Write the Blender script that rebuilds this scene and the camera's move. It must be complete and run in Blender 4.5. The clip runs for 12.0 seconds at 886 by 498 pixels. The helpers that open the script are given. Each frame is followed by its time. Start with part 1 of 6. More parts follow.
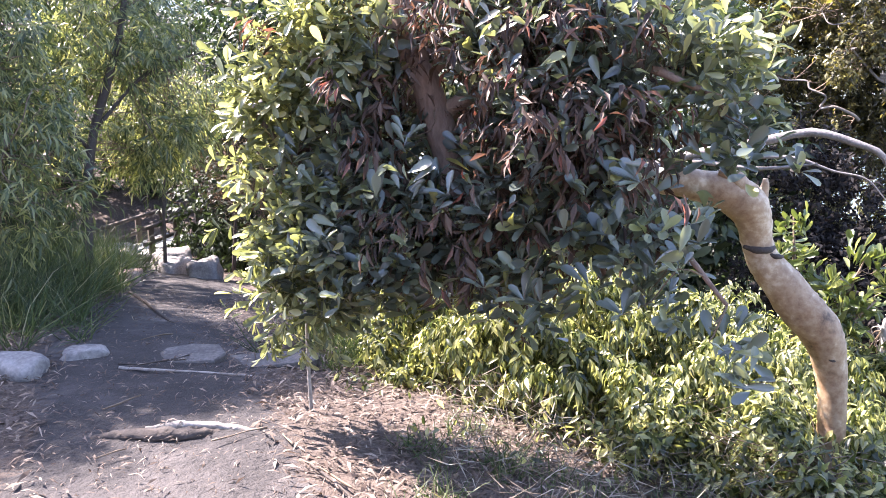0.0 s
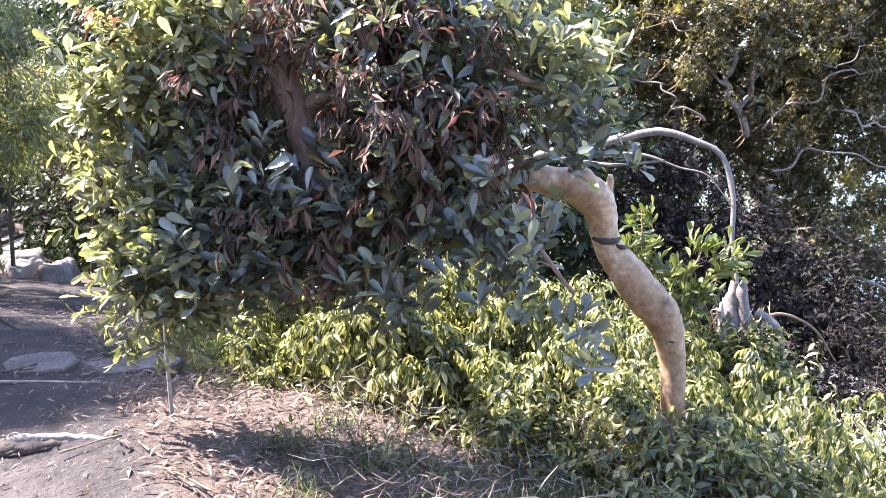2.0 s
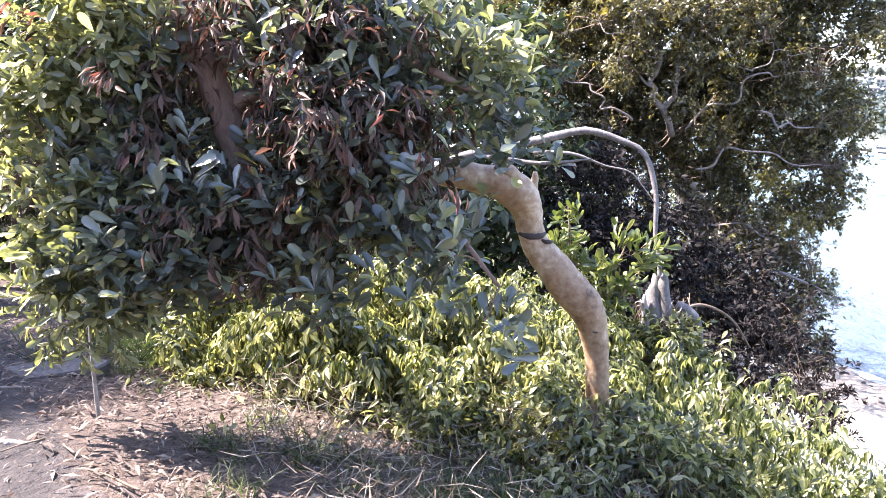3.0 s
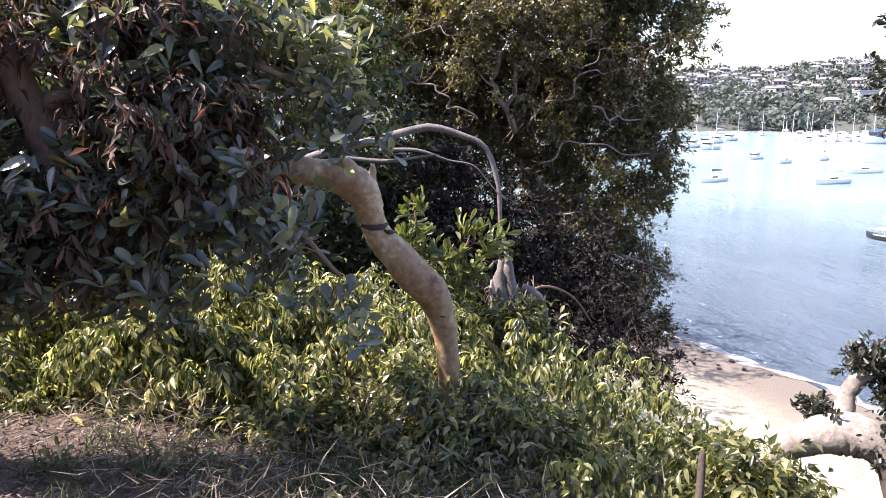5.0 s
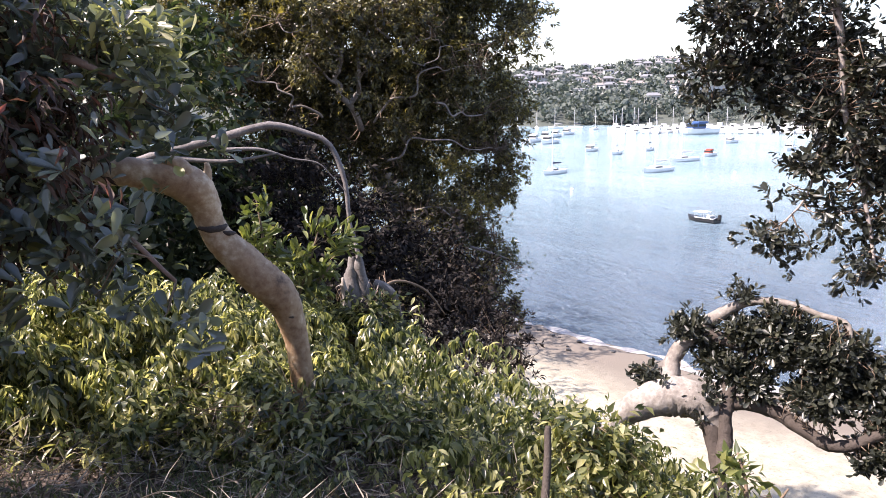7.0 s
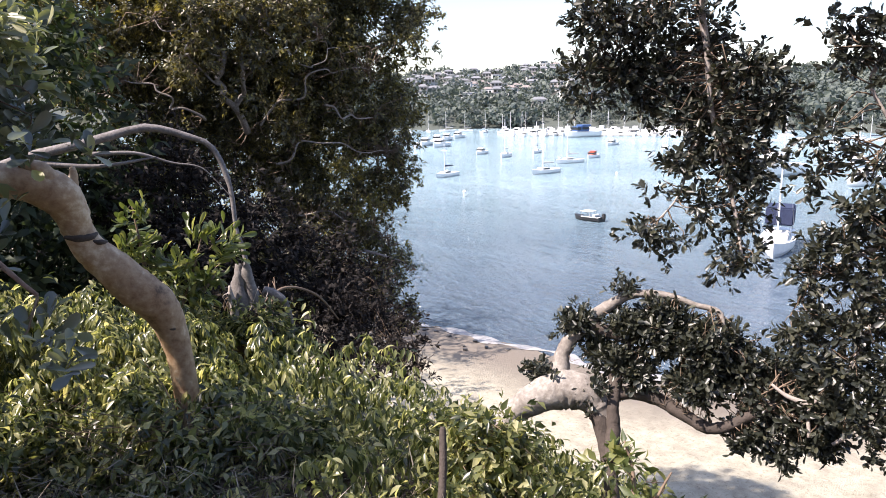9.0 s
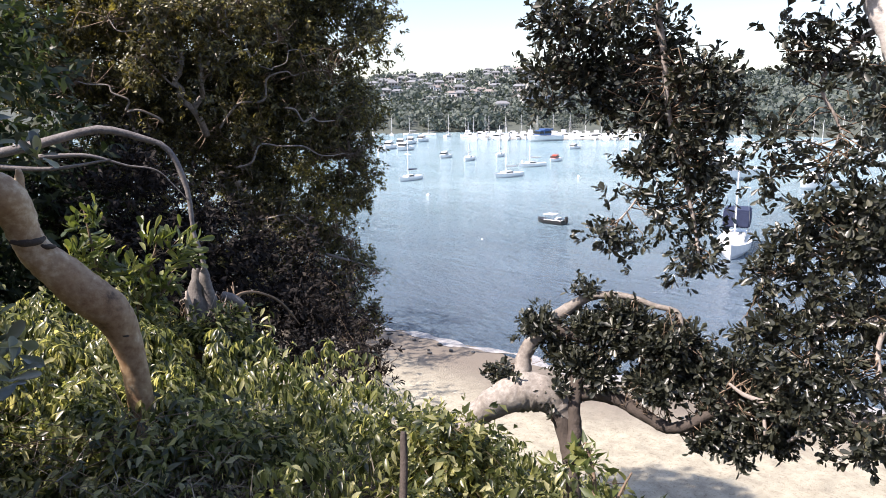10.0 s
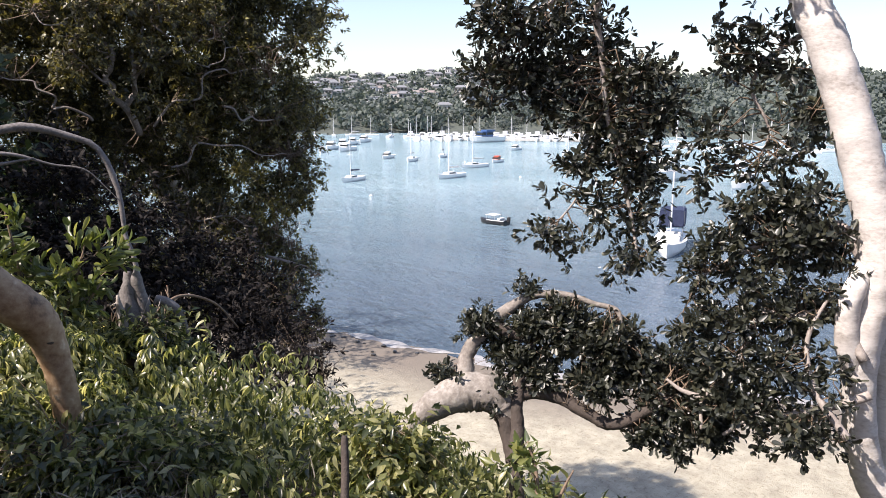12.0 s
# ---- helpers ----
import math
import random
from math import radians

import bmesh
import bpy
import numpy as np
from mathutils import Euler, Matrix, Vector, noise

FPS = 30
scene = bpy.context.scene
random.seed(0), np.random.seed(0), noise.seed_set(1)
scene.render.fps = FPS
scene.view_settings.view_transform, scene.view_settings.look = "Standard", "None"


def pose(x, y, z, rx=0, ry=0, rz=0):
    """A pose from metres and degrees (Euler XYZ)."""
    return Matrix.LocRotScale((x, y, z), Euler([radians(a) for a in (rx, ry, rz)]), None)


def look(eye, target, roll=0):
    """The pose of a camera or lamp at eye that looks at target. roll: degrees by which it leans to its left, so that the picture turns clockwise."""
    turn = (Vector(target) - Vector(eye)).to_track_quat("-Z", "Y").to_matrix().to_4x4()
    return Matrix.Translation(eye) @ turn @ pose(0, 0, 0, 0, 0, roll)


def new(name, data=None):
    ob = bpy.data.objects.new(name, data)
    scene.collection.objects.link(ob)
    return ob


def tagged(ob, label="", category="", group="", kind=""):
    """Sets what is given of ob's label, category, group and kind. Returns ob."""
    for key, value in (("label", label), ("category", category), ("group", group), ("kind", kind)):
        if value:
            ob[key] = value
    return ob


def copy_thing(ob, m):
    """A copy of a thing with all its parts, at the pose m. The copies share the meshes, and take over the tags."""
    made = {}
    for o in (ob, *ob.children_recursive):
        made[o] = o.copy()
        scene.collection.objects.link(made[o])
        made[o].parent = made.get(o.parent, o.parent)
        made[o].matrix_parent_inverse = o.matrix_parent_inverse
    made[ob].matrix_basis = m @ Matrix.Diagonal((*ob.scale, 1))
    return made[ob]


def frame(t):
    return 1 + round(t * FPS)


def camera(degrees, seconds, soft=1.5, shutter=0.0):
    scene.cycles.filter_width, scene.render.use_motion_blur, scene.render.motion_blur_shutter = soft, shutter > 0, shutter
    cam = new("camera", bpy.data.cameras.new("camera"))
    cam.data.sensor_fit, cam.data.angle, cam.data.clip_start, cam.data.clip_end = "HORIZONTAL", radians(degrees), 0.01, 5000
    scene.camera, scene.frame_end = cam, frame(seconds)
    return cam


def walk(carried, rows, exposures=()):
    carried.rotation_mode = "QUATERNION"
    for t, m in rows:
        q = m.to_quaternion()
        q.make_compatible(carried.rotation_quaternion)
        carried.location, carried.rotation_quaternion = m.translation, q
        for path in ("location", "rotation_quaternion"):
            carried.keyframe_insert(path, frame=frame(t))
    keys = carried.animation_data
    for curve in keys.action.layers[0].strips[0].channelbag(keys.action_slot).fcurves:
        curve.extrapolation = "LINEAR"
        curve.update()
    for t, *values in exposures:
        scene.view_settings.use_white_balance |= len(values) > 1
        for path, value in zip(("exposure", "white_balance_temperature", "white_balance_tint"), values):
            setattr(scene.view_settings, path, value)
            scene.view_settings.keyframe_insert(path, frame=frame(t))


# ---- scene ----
cam = camera(64.1, 12.0, soft=0.9)
EYE = 1.6
# seconds, place from the first eye, yaw, pitch, lean
PATH_ROWS = [
    (0.0, 0.000, 0.000, 0.000, 0.00, -12.13, 0.17),
    (0.5, 0.039, 0.010, 0.007, -2.36, -12.23, 0.51),
    (1.0, 0.073, 0.005, 0.011, -4.70, -12.34, 0.70),
    (1.5, 0.096, -0.024, 0.009, -7.18, -12.34, 0.93),
    (2.0, 0.111, -0.065, 0.011, -9.75, -12.35, 1.17),
    (2.5, 0.125, -0.116, 0.009, -12.34, -12.30, 1.41),
    (3.0, 0.147, -0.166, 0.011, -14.82, -12.29, 1.60),
    (5.0, 0.251, -0.306, -0.068, -25.95, -11.66, -0.12),
    (5.5, 0.277, -0.315, -0.077, -29.16, -11.63, -0.35),
    (6.0, 0.292, -0.304, -0.081, -32.31, -11.75, -0.43),
    (6.5, 0.307, -0.304, -0.089, -35.21, -11.84, -0.63),
    (7.0, 0.308, -0.331, -0.101, -37.83, -11.84, -0.88),
    (9.0, 0.364, -0.315, -0.122, -46.47, -11.68, -0.73),
    (9.5, 0.372, -0.313, -0.124, -48.15, -11.57, -0.59),
    (10.0, 0.401, -0.311, -0.134, -49.43, -11.42, -0.47),
    (10.5, 0.428, -0.305, -0.141, -50.72, -11.37, -0.38),
    (11.0, 0.433, -0.301, -0.137, -52.09, -11.32, -0.27),
    (11.5, 0.438, -0.297, -0.143, -53.29, -11.36, -0.08),
    (12.0, 0.442, -0.295, -0.148, -54.09, -11.37, 0.03),
]
walk(cam, [(t, pose(x, y, EYE + z, 90 + pitch, 0, yaw) @ pose(0, 0, 0, 0, 0, lean)) for t, x, y, z, yaw, pitch, lean in PATH_ROWS],
     exposures=[(0.0, 2.68, 6350, 25), (3.0, 2.62, 6350, 25), (5.0, 1.5, 6700, 25), (7.0, 1.28, 6700, 25), (9.0, 1.06, 6700, 21), (12.0, 0.76, 6700, 19)])

# ---- light ----
SUN_AZ, SUN_EL = -62.0, 51.0          # degrees right of +y, degrees up
world = bpy.data.worlds.new("sky")
scene.world = world
world.use_nodes = True
wn = world.node_tree
sky = wn.nodes.new("ShaderNodeTexSky")
sky.sky_type, sky.sun_disc = "NISHITA", False
sky.sun_elevation, sky.sun_rotation = radians(SUN_EL), radians(SUN_AZ)
sky.dust_density, sky.ozone_density = 1.0, 1.0
wn.links.new(sky.outputs[0], wn.nodes["Background"].inputs[0])
wn.nodes["Background"].inputs[1].default_value = 0.135
sun_data = bpy.data.lights.new("sun", "SUN")
sun_data.energy, sun_data.angle, sun_data.color = 5.0, radians(0.6), (1.0, 0.94, 0.84)
sun = new("sun", sun_data)
a, e = radians(SUN_AZ), radians(SUN_EL)
sun.matrix_world = look((0, 0, 0), (-math.sin(a) * math.cos(e), -math.cos(a) * math.cos(e), -math.sin(e)))
sun.location = (-30, 30, 60)


# ---- materials ----
def material(name, rough=0.7, metal=0.0, spec=0.5):
    m = bpy.data.materials.new(name)
    m.use_nodes = True
    b = m.node_tree.nodes["Principled BSDF"]
    b.inputs["Roughness"].default_value = rough
    b.inputs["Metallic"].default_value = metal
    b.inputs["Specular IOR Level"].default_value = spec
    return m, m.node_tree, b


def ramp(nt, stops):
    r = nt.nodes.new("ShaderNodeValToRGB")
    el = r.color_ramp.elements
    while len(el) < len(stops):
        el.new(0.5)
    for i, (p, c) in enumerate(stops):
        el[i].position, el[i].color = p, (*c, 1)
    return r


def noise_tex(nt, scale, detail=5, rough=0.6, stretch=None):
    n = nt.nodes.new("ShaderNodeTexNoise")
    n.inputs["Scale"].default_value, n.inputs["Detail"].default_value, n.inputs["Roughness"].default_value = scale, detail, rough
    co = nt.nodes.new("ShaderNodeTexCoord")
    if stretch:
        mp = nt.nodes.new("ShaderNodeMapping")
        mp.inputs["Scale"].default_value = stretch
        nt.links.new(co.outputs["Object"], mp.inputs[0])
        nt.links.new(mp.outputs[0], n.inputs["Vector"])
    else:
        nt.links.new(co.outputs["Object"], n.inputs["Vector"])
    return n


def bump(nt, b, src, strength, dist):
    bp = nt.nodes.new("ShaderNodeBump")
    bp.inputs["Strength"].default_value, bp.inputs["Distance"].default_value = strength, dist
    nt.links.new(src, bp.inputs["Height"])
    nt.links.new(bp.outputs[0], b.inputs["Normal"])
    return bp


def mix_color(nt, fac, c1, c2, mode="MIX"):
    m = nt.nodes.new("ShaderNodeMix")
    m.data_type, m.blend_type = "RGBA", mode
    for sock, v in ((m.inputs["Factor"], fac), (m.inputs["A"], c1), (m.inputs["B"], c2)):
        if isinstance(v, (int, float)):
            sock.default_value = v
        elif isinstance(v, tuple):
            sock.default_value = (*v, 1)
        else:
            nt.links.new(v, sock)
    return m.outputs["Result"]


def rough_mat(name, stops, scale, rough=0.8, bump_d=0.01, fine=8.0, stretch=None, strength=0.6, metal=0.0):
    """Two scales of noise over a ramp, with relief."""
    m, nt, b = material(name, rough, metal)
    n1, n2 = noise_tex(nt, scale, 6, 0.65, stretch), noise_tex(nt, scale * fine, 4, 0.6, stretch)
    mx = nt.nodes.new("ShaderNodeMath")
    mx.operation = "MULTIPLY_ADD"
    mx.inputs[1].default_value = 0.45
    nt.links.new(n2.outputs[0], mx.inputs[0])
    sc = nt.nodes.new("ShaderNodeMath")
    sc.operation = "MULTIPLY"
    sc.inputs[1].default_value = 0.55
    nt.links.new(n1.outputs[0], sc.inputs[0])
    nt.links.new(sc.outputs[0], mx.inputs[2])
    r = ramp(nt, stops)
    nt.links.new(mx.outputs[0], r.inputs[0])
    nt.links.new(r.outputs[0], b.inputs["Base Color"])
    bump(nt, b, mx.outputs[0], strength, bump_d)
    return m


def leaf_mat(name, stops, through_col, rough=0.4, share=0.4, spec=0.5, single=False, gloss=0.0):
    """Leaf blades: a colour for each blade, gloss on top, light that passes through."""
    m, nt, b = material(name, rough, 0, spec)
    b.inputs["Coat Weight"].default_value, b.inputs["Coat Roughness"].default_value = gloss, 0.3
    if single:
        rnd = nt.nodes.new("ShaderNodeObjectInfo").outputs["Random"]
    else:
        rnd = nt.nodes.new("ShaderNodeNewGeometry").outputs["Random Per Island"]
    r = ramp(nt, stops)
    nt.links.new(rnd, r.inputs[0])
    n = noise_tex(nt, 14, 3)
    col = mix_color(nt, n.outputs[0], r.outputs[0], mix_color(nt, 1.0, r.outputs[0], (0.72, 0.75, 0.7), "MULTIPLY"))
    nt.links.new(col, b.inputs["Base Color"])
    tr = nt.nodes.new("ShaderNodeBsdfTranslucent")
    nt.links.new(mix_color(nt, 1.0, r.outputs[0], through_col, "MULTIPLY"), tr.inputs[0])
    tr.inputs[0].default_value = (*through_col, 1)
    mx = nt.nodes.new("ShaderNodeMixShader")
    mx.inputs[0].default_value = share
    nt.links.new(b.outputs[0], mx.inputs[1])
    nt.links.new(tr.outputs[0], mx.inputs[2])
    nt.links.new(mx.outputs[0], nt.nodes["Material Output"].inputs[0])
    return m


M_BANKSIA = leaf_mat("banksia_leaf", [(0.0, (0.065, 0.08, 0.07)), (0.5, (0.13, 0.155, 0.13)), (0.85, (0.21, 0.24, 0.15)), (1.0, (0.36, 0.35, 0.14))], (1.5, 1.5, 0.8), 0.36, 0.28, 1.0, gloss=0.7)
M_BANKSIA_ONE = leaf_mat("banksia_leaf_single", [(0.0, (0.10, 0.12, 0.105)), (0.6, (0.17, 0.20, 0.17)), (1.0, (0.30, 0.33, 0.22))], (1.4, 1.4, 0.8), 0.34, 0.2, 1.0, True, 0.7)
M_DEAD = leaf_mat("dead_leaf", [(0.0, (0.045, 0.028, 0.022)), (0.5, (0.11, 0.066, 0.047)), (0.95, (0.20, 0.125, 0.09)), (1.0, (0.42, 0.15, 0.11))], (1.3, 1.0, 0.85), 0.6, 0.25)
M_VINE = leaf_mat("vine_leaf", [(0.0, (0.022, 0.036, 0.013)), (0.35, (0.085, 0.105, 0.042)), (0.7, (0.25, 0.265, 0.11)), (1.0, (0.60, 0.57, 0.34))], (1.8, 1.75, 1.05), 0.32, 0.48, 0.9)
M_SAPLING = leaf_mat("sapling_leaf", [(0.0, (0.07, 0.10, 0.035)), (0.6, (0.15, 0.185, 0.07)), (1.0, (0.32, 0.32, 0.12))], (1.6, 1.6, 0.7), 0.4, 0.35, 0.8, gloss=0.3)
M_FEATHER = leaf_mat("wattle_leaf", [(0.0, (0.04, 0.06, 0.024)), (0.55, (0.14, 0.175, 0.085)), (1.0, (0.42, 0.41, 0.20))], (1.75, 1.7, 0.95), 0.36, 0.42, 0.7)
M_DARKLEAF = leaf_mat("bay_tree_leaf", [(0.0, (0.045, 0.044, 0.03)), (0.55, (0.105, 0.10, 0.056)), (0.9, (0.21, 0.195, 0.085)), (1.0, (0.34, 0.31, 0.125))], (1.5, 1.4, 0.6), 0.42, 0.35)
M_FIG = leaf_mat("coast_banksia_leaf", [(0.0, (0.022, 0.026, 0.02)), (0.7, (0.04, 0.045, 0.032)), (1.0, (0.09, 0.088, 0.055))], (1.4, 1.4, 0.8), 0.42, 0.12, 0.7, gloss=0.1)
M_BACKLEAF = leaf_mat("thicket_leaf", [(0.0, (0.02, 0.032, 0.016)), (0.7, (0.046, 0.066, 0.032)), (1.0, (0.09, 0.115, 0.055))], (1.4, 1.5, 0.8), 0.5, 0.3)
# near-black purplish leaf: the shade of the thicket is in the colour
M_SHADE = leaf_mat("shade_purplish_leaf", [(0.0, (0.013, 0.011, 0.012)), (0.7, (0.027, 0.023, 0.022)), (1.0, (0.052, 0.043, 0.036))], (1.2, 1.0, 0.9), 0.7, 0.12, 0.2)
M_DRYTWIG = leaf_mat("dry_thicket", [(0.0, (0.06, 0.04, 0.03)), (1.0, (0.20, 0.14, 0.10))], (1.2, 1.0, 0.8), 0.7, 0.3)
M_GRASS = leaf_mat("grass_blade", [(0.0, (0.04, 0.06, 0.03)), (0.6, (0.08, 0.115, 0.045)), (0.9, (0.16, 0.18, 0.085)), (1.0, (0.38, 0.35, 0.22))], (1.3, 1.4, 0.7), 0.5, 0.35)
M_LITTER = leaf_mat("leaf_litter", [(0.0, (0.055, 0.036, 0.027)), (0.5, (0.14, 0.095, 0.073)), (0.9, (0.26, 0.195, 0.155)), (1.0, (0.46, 0.37, 0.30))], (1.0, 0.9, 0.8), 0.7, 0.15)
M_STRAW = leaf_mat("dry_grass", [(0.0, (0.10, 0.075, 0.055)), (0.6, (0.24, 0.195, 0.15)), (1.0, (0.52, 0.46, 0.38))], (1.0, 0.9, 0.8), 0.6, 0.2)
# lighter copy of the bay tree leaf, with sunlight in its colour
M_SUNLIT_OLIVE = leaf_mat("sunlit_olive_leaf", [(0.0, (0.07, 0.068, 0.03)), (0.6, (0.14, 0.13, 0.045)), (1.0, (0.27, 0.24, 0.08))], (1.5, 1.4, 0.6), 0.45, 0.4)
# pale copy of the banksia leaf, with sunlight put into its colour
M_PALELEAF = leaf_mat("sunlit_banksia_leaf", [(0.0, (0.09, 0.105, 0.06)), (0.5, (0.20, 0.22, 0.12)), (0.85, (0.38, 0.38, 0.22)), (1.0, (0.52, 0.48, 0.30))], (1.6, 1.6, 0.8), 0.4, 0.4, 0.9, gloss=0.4)
# far leaves shifted to blue-grey, so distance haze is in the colour
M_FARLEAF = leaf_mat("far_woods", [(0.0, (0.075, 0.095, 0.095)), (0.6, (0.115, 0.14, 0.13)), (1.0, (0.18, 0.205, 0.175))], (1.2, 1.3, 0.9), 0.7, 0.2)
M_SMOOTHBARK = rough_mat("smooth_bark", [(0.32, (0.10, 0.058, 0.035)), (0.41, (0.27, 0.165, 0.095)), (0.52, (0.40, 0.28, 0.175)), (0.60, (0.56, 0.45, 0.32)), (0.70, (0.68, 0.60, 0.48))], 2.2, 0.55, 0.008, 9)
M_PALEBARK = rough_mat("pale_bark", [(0.28, (0.22, 0.19, 0.165)), (0.38, (0.46, 0.42, 0.385)), (0.50, (0.62, 0.585, 0.55)), (0.75, (0.74, 0.71, 0.675))], 2.6, 0.7, 0.008, 11, (1, 1, 2.2))
M_LIMBBARK = rough_mat("scuffed_limb_bark", [(0.3, (0.10, 0.085, 0.075)), (0.48, (0.23, 0.205, 0.18)), (0.62, (0.37, 0.345, 0.315)), (0.78, (0.56, 0.53, 0.49))], 3.5, 0.8, 0.025, 9)
M_DEADWOOD = rough_mat("weathered_dead_wood", [(0.28, (0.085, 0.075, 0.072)), (0.5, (0.175, 0.16, 0.155)), (0.78, (0.31, 0.29, 0.28))], 5, 0.85, 0.02, 8)
M_GREYBARK = rough_mat("grey_bark", [(0.25, (0.16, 0.13, 0.12)), (0.5, (0.34, 0.30, 0.27)), (0.8, (0.52, 0.47, 0.43))], 5, 0.8, 0.02, 7)
M_DARKBARK = rough_mat("dark_bark", [(0.25, (0.035, 0.028, 0.024)), (0.6, (0.08, 0.063, 0.053)), (0.85, (0.16, 0.13, 0.11))], 7, 0.85, 0.03, 6)
M_TWIG = rough_mat("twig_bark", [(0.3, (0.10, 0.07, 0.05)), (0.7, (0.26, 0.19, 0.13))], 12, 0.8, 0.004)
M_REDBARK = rough_mat("shaggy_red_bark", [(0.25, (0.10, 0.065, 0.05)), (0.5, (0.25, 0.17, 0.13)), (0.8, (0.42, 0.32, 0.26))], 6, 0.85, 0.03, 6, (1, 1, 0.4))
M_ROCK = rough_mat("sandstone", [(0.3, (0.10, 0.09, 0.085)), (0.48, (0.23, 0.21, 0.20)), (0.62, (0.34, 0.31, 0.29)), (0.78, (0.48, 0.44, 0.41))], 3.5, 0.85, 0.03, 9)
M_SLAB = rough_mat("worn_flagstone", [(0.3, (0.055, 0.05, 0.048)), (0.5, (0.105, 0.095, 0.09)), (0.75, (0.21, 0.19, 0.175))], 4, 0.85, 0.02, 8)
M_WETROCK = rough_mat("wet_rock", [(0.3, (0.03, 0.03, 0.03)), (0.8, (0.10, 0.095, 0.09))], 5, 0.45, 0.04)
M_TIMBER = rough_mat("weathered_timber", [(0.3, (0.07, 0.055, 0.045)), (0.7, (0.17, 0.14, 0.12))], 6, 0.8, 0.006, 6, (1, 8, 8))
M_DECK = rough_mat("pale_deck_board", [(0.3, (0.42, 0.40, 0.37)), (0.7, (0.62, 0.60, 0.56))], 6, 0.8, 0.004, 6, (8, 1, 8))
M_HULL = rough_mat("white_gelcoat", [(0.3, (0.74, 0.75, 0.76)), (0.7, (0.83, 0.83, 0.82))], 0.8, 0.3, 0.002, 12, None, 0.2)
M_CABIN = rough_mat("cream_gelcoat", [(0.3, (0.66, 0.66, 0.64)), (0.7, (0.78, 0.77, 0.74))], 1.1, 0.35, 0.002, 12, None, 0.2)
M_GLASSDARK = rough_mat("tinted_window", [(0.3, (0.012, 0.016, 0.02)), (0.7, (0.03, 0.035, 0.04))], 2, 0.08, 0.001, 8, None, 0.1)
M_NAVY = rough_mat("navy_canvas", [(0.3, (0.012, 0.018, 0.05)), (0.7, (0.03, 0.045, 0.10))], 3, 0.8, 0.01)
M_RED = rough_mat("faded_red_paint", [(0.3, (0.40, 0.07, 0.04)), (0.7, (0.55, 0.13, 0.08))], 2, 0.5, 0.003)
M_BLUE = rough_mat("blue_paint", [(0.3, (0.03, 0.08, 0.22)), (0.7, (0.06, 0.13, 0.30))], 2, 0.35, 0.003)
M_ALLOY = rough_mat("dull_aluminium", [(0.3, (0.42, 0.43, 0.44)), (0.7, (0.6, 0.6, 0.6))], 3, 0.4, 0.003, 8, None, 0.3, 0.7)
M_BLACK = rough_mat("black_cowling", [(0.3, (0.012, 0.012, 0.013)), (0.7, (0.04, 0.04, 0.042))], 4, 0.4, 0.002)
M_WALLS = [rough_mat("render_" + n, [(0.3, tuple(v * 0.85 for v in c)), (0.7, c)], 0.4, 0.8, 0.01)
           for n, c in (("white", (0.62, 0.63, 0.64)), ("cream", (0.52, 0.50, 0.46)), ("grey", (0.36, 0.38, 0.41)), ("brick", (0.38, 0.36, 0.35)))]
M_ROOFS = [rough_mat("roof_" + n, [(0.3, tuple(v * 0.8 for v in c)), (0.7, c)], 0.6, 0.8, 0.02)
           for n, c in (("tile", (0.25, 0.22, 0.21)), ("slate", (0.22, 0.23, 0.25)), ("pale", (0.44, 0.45, 0.46)))]


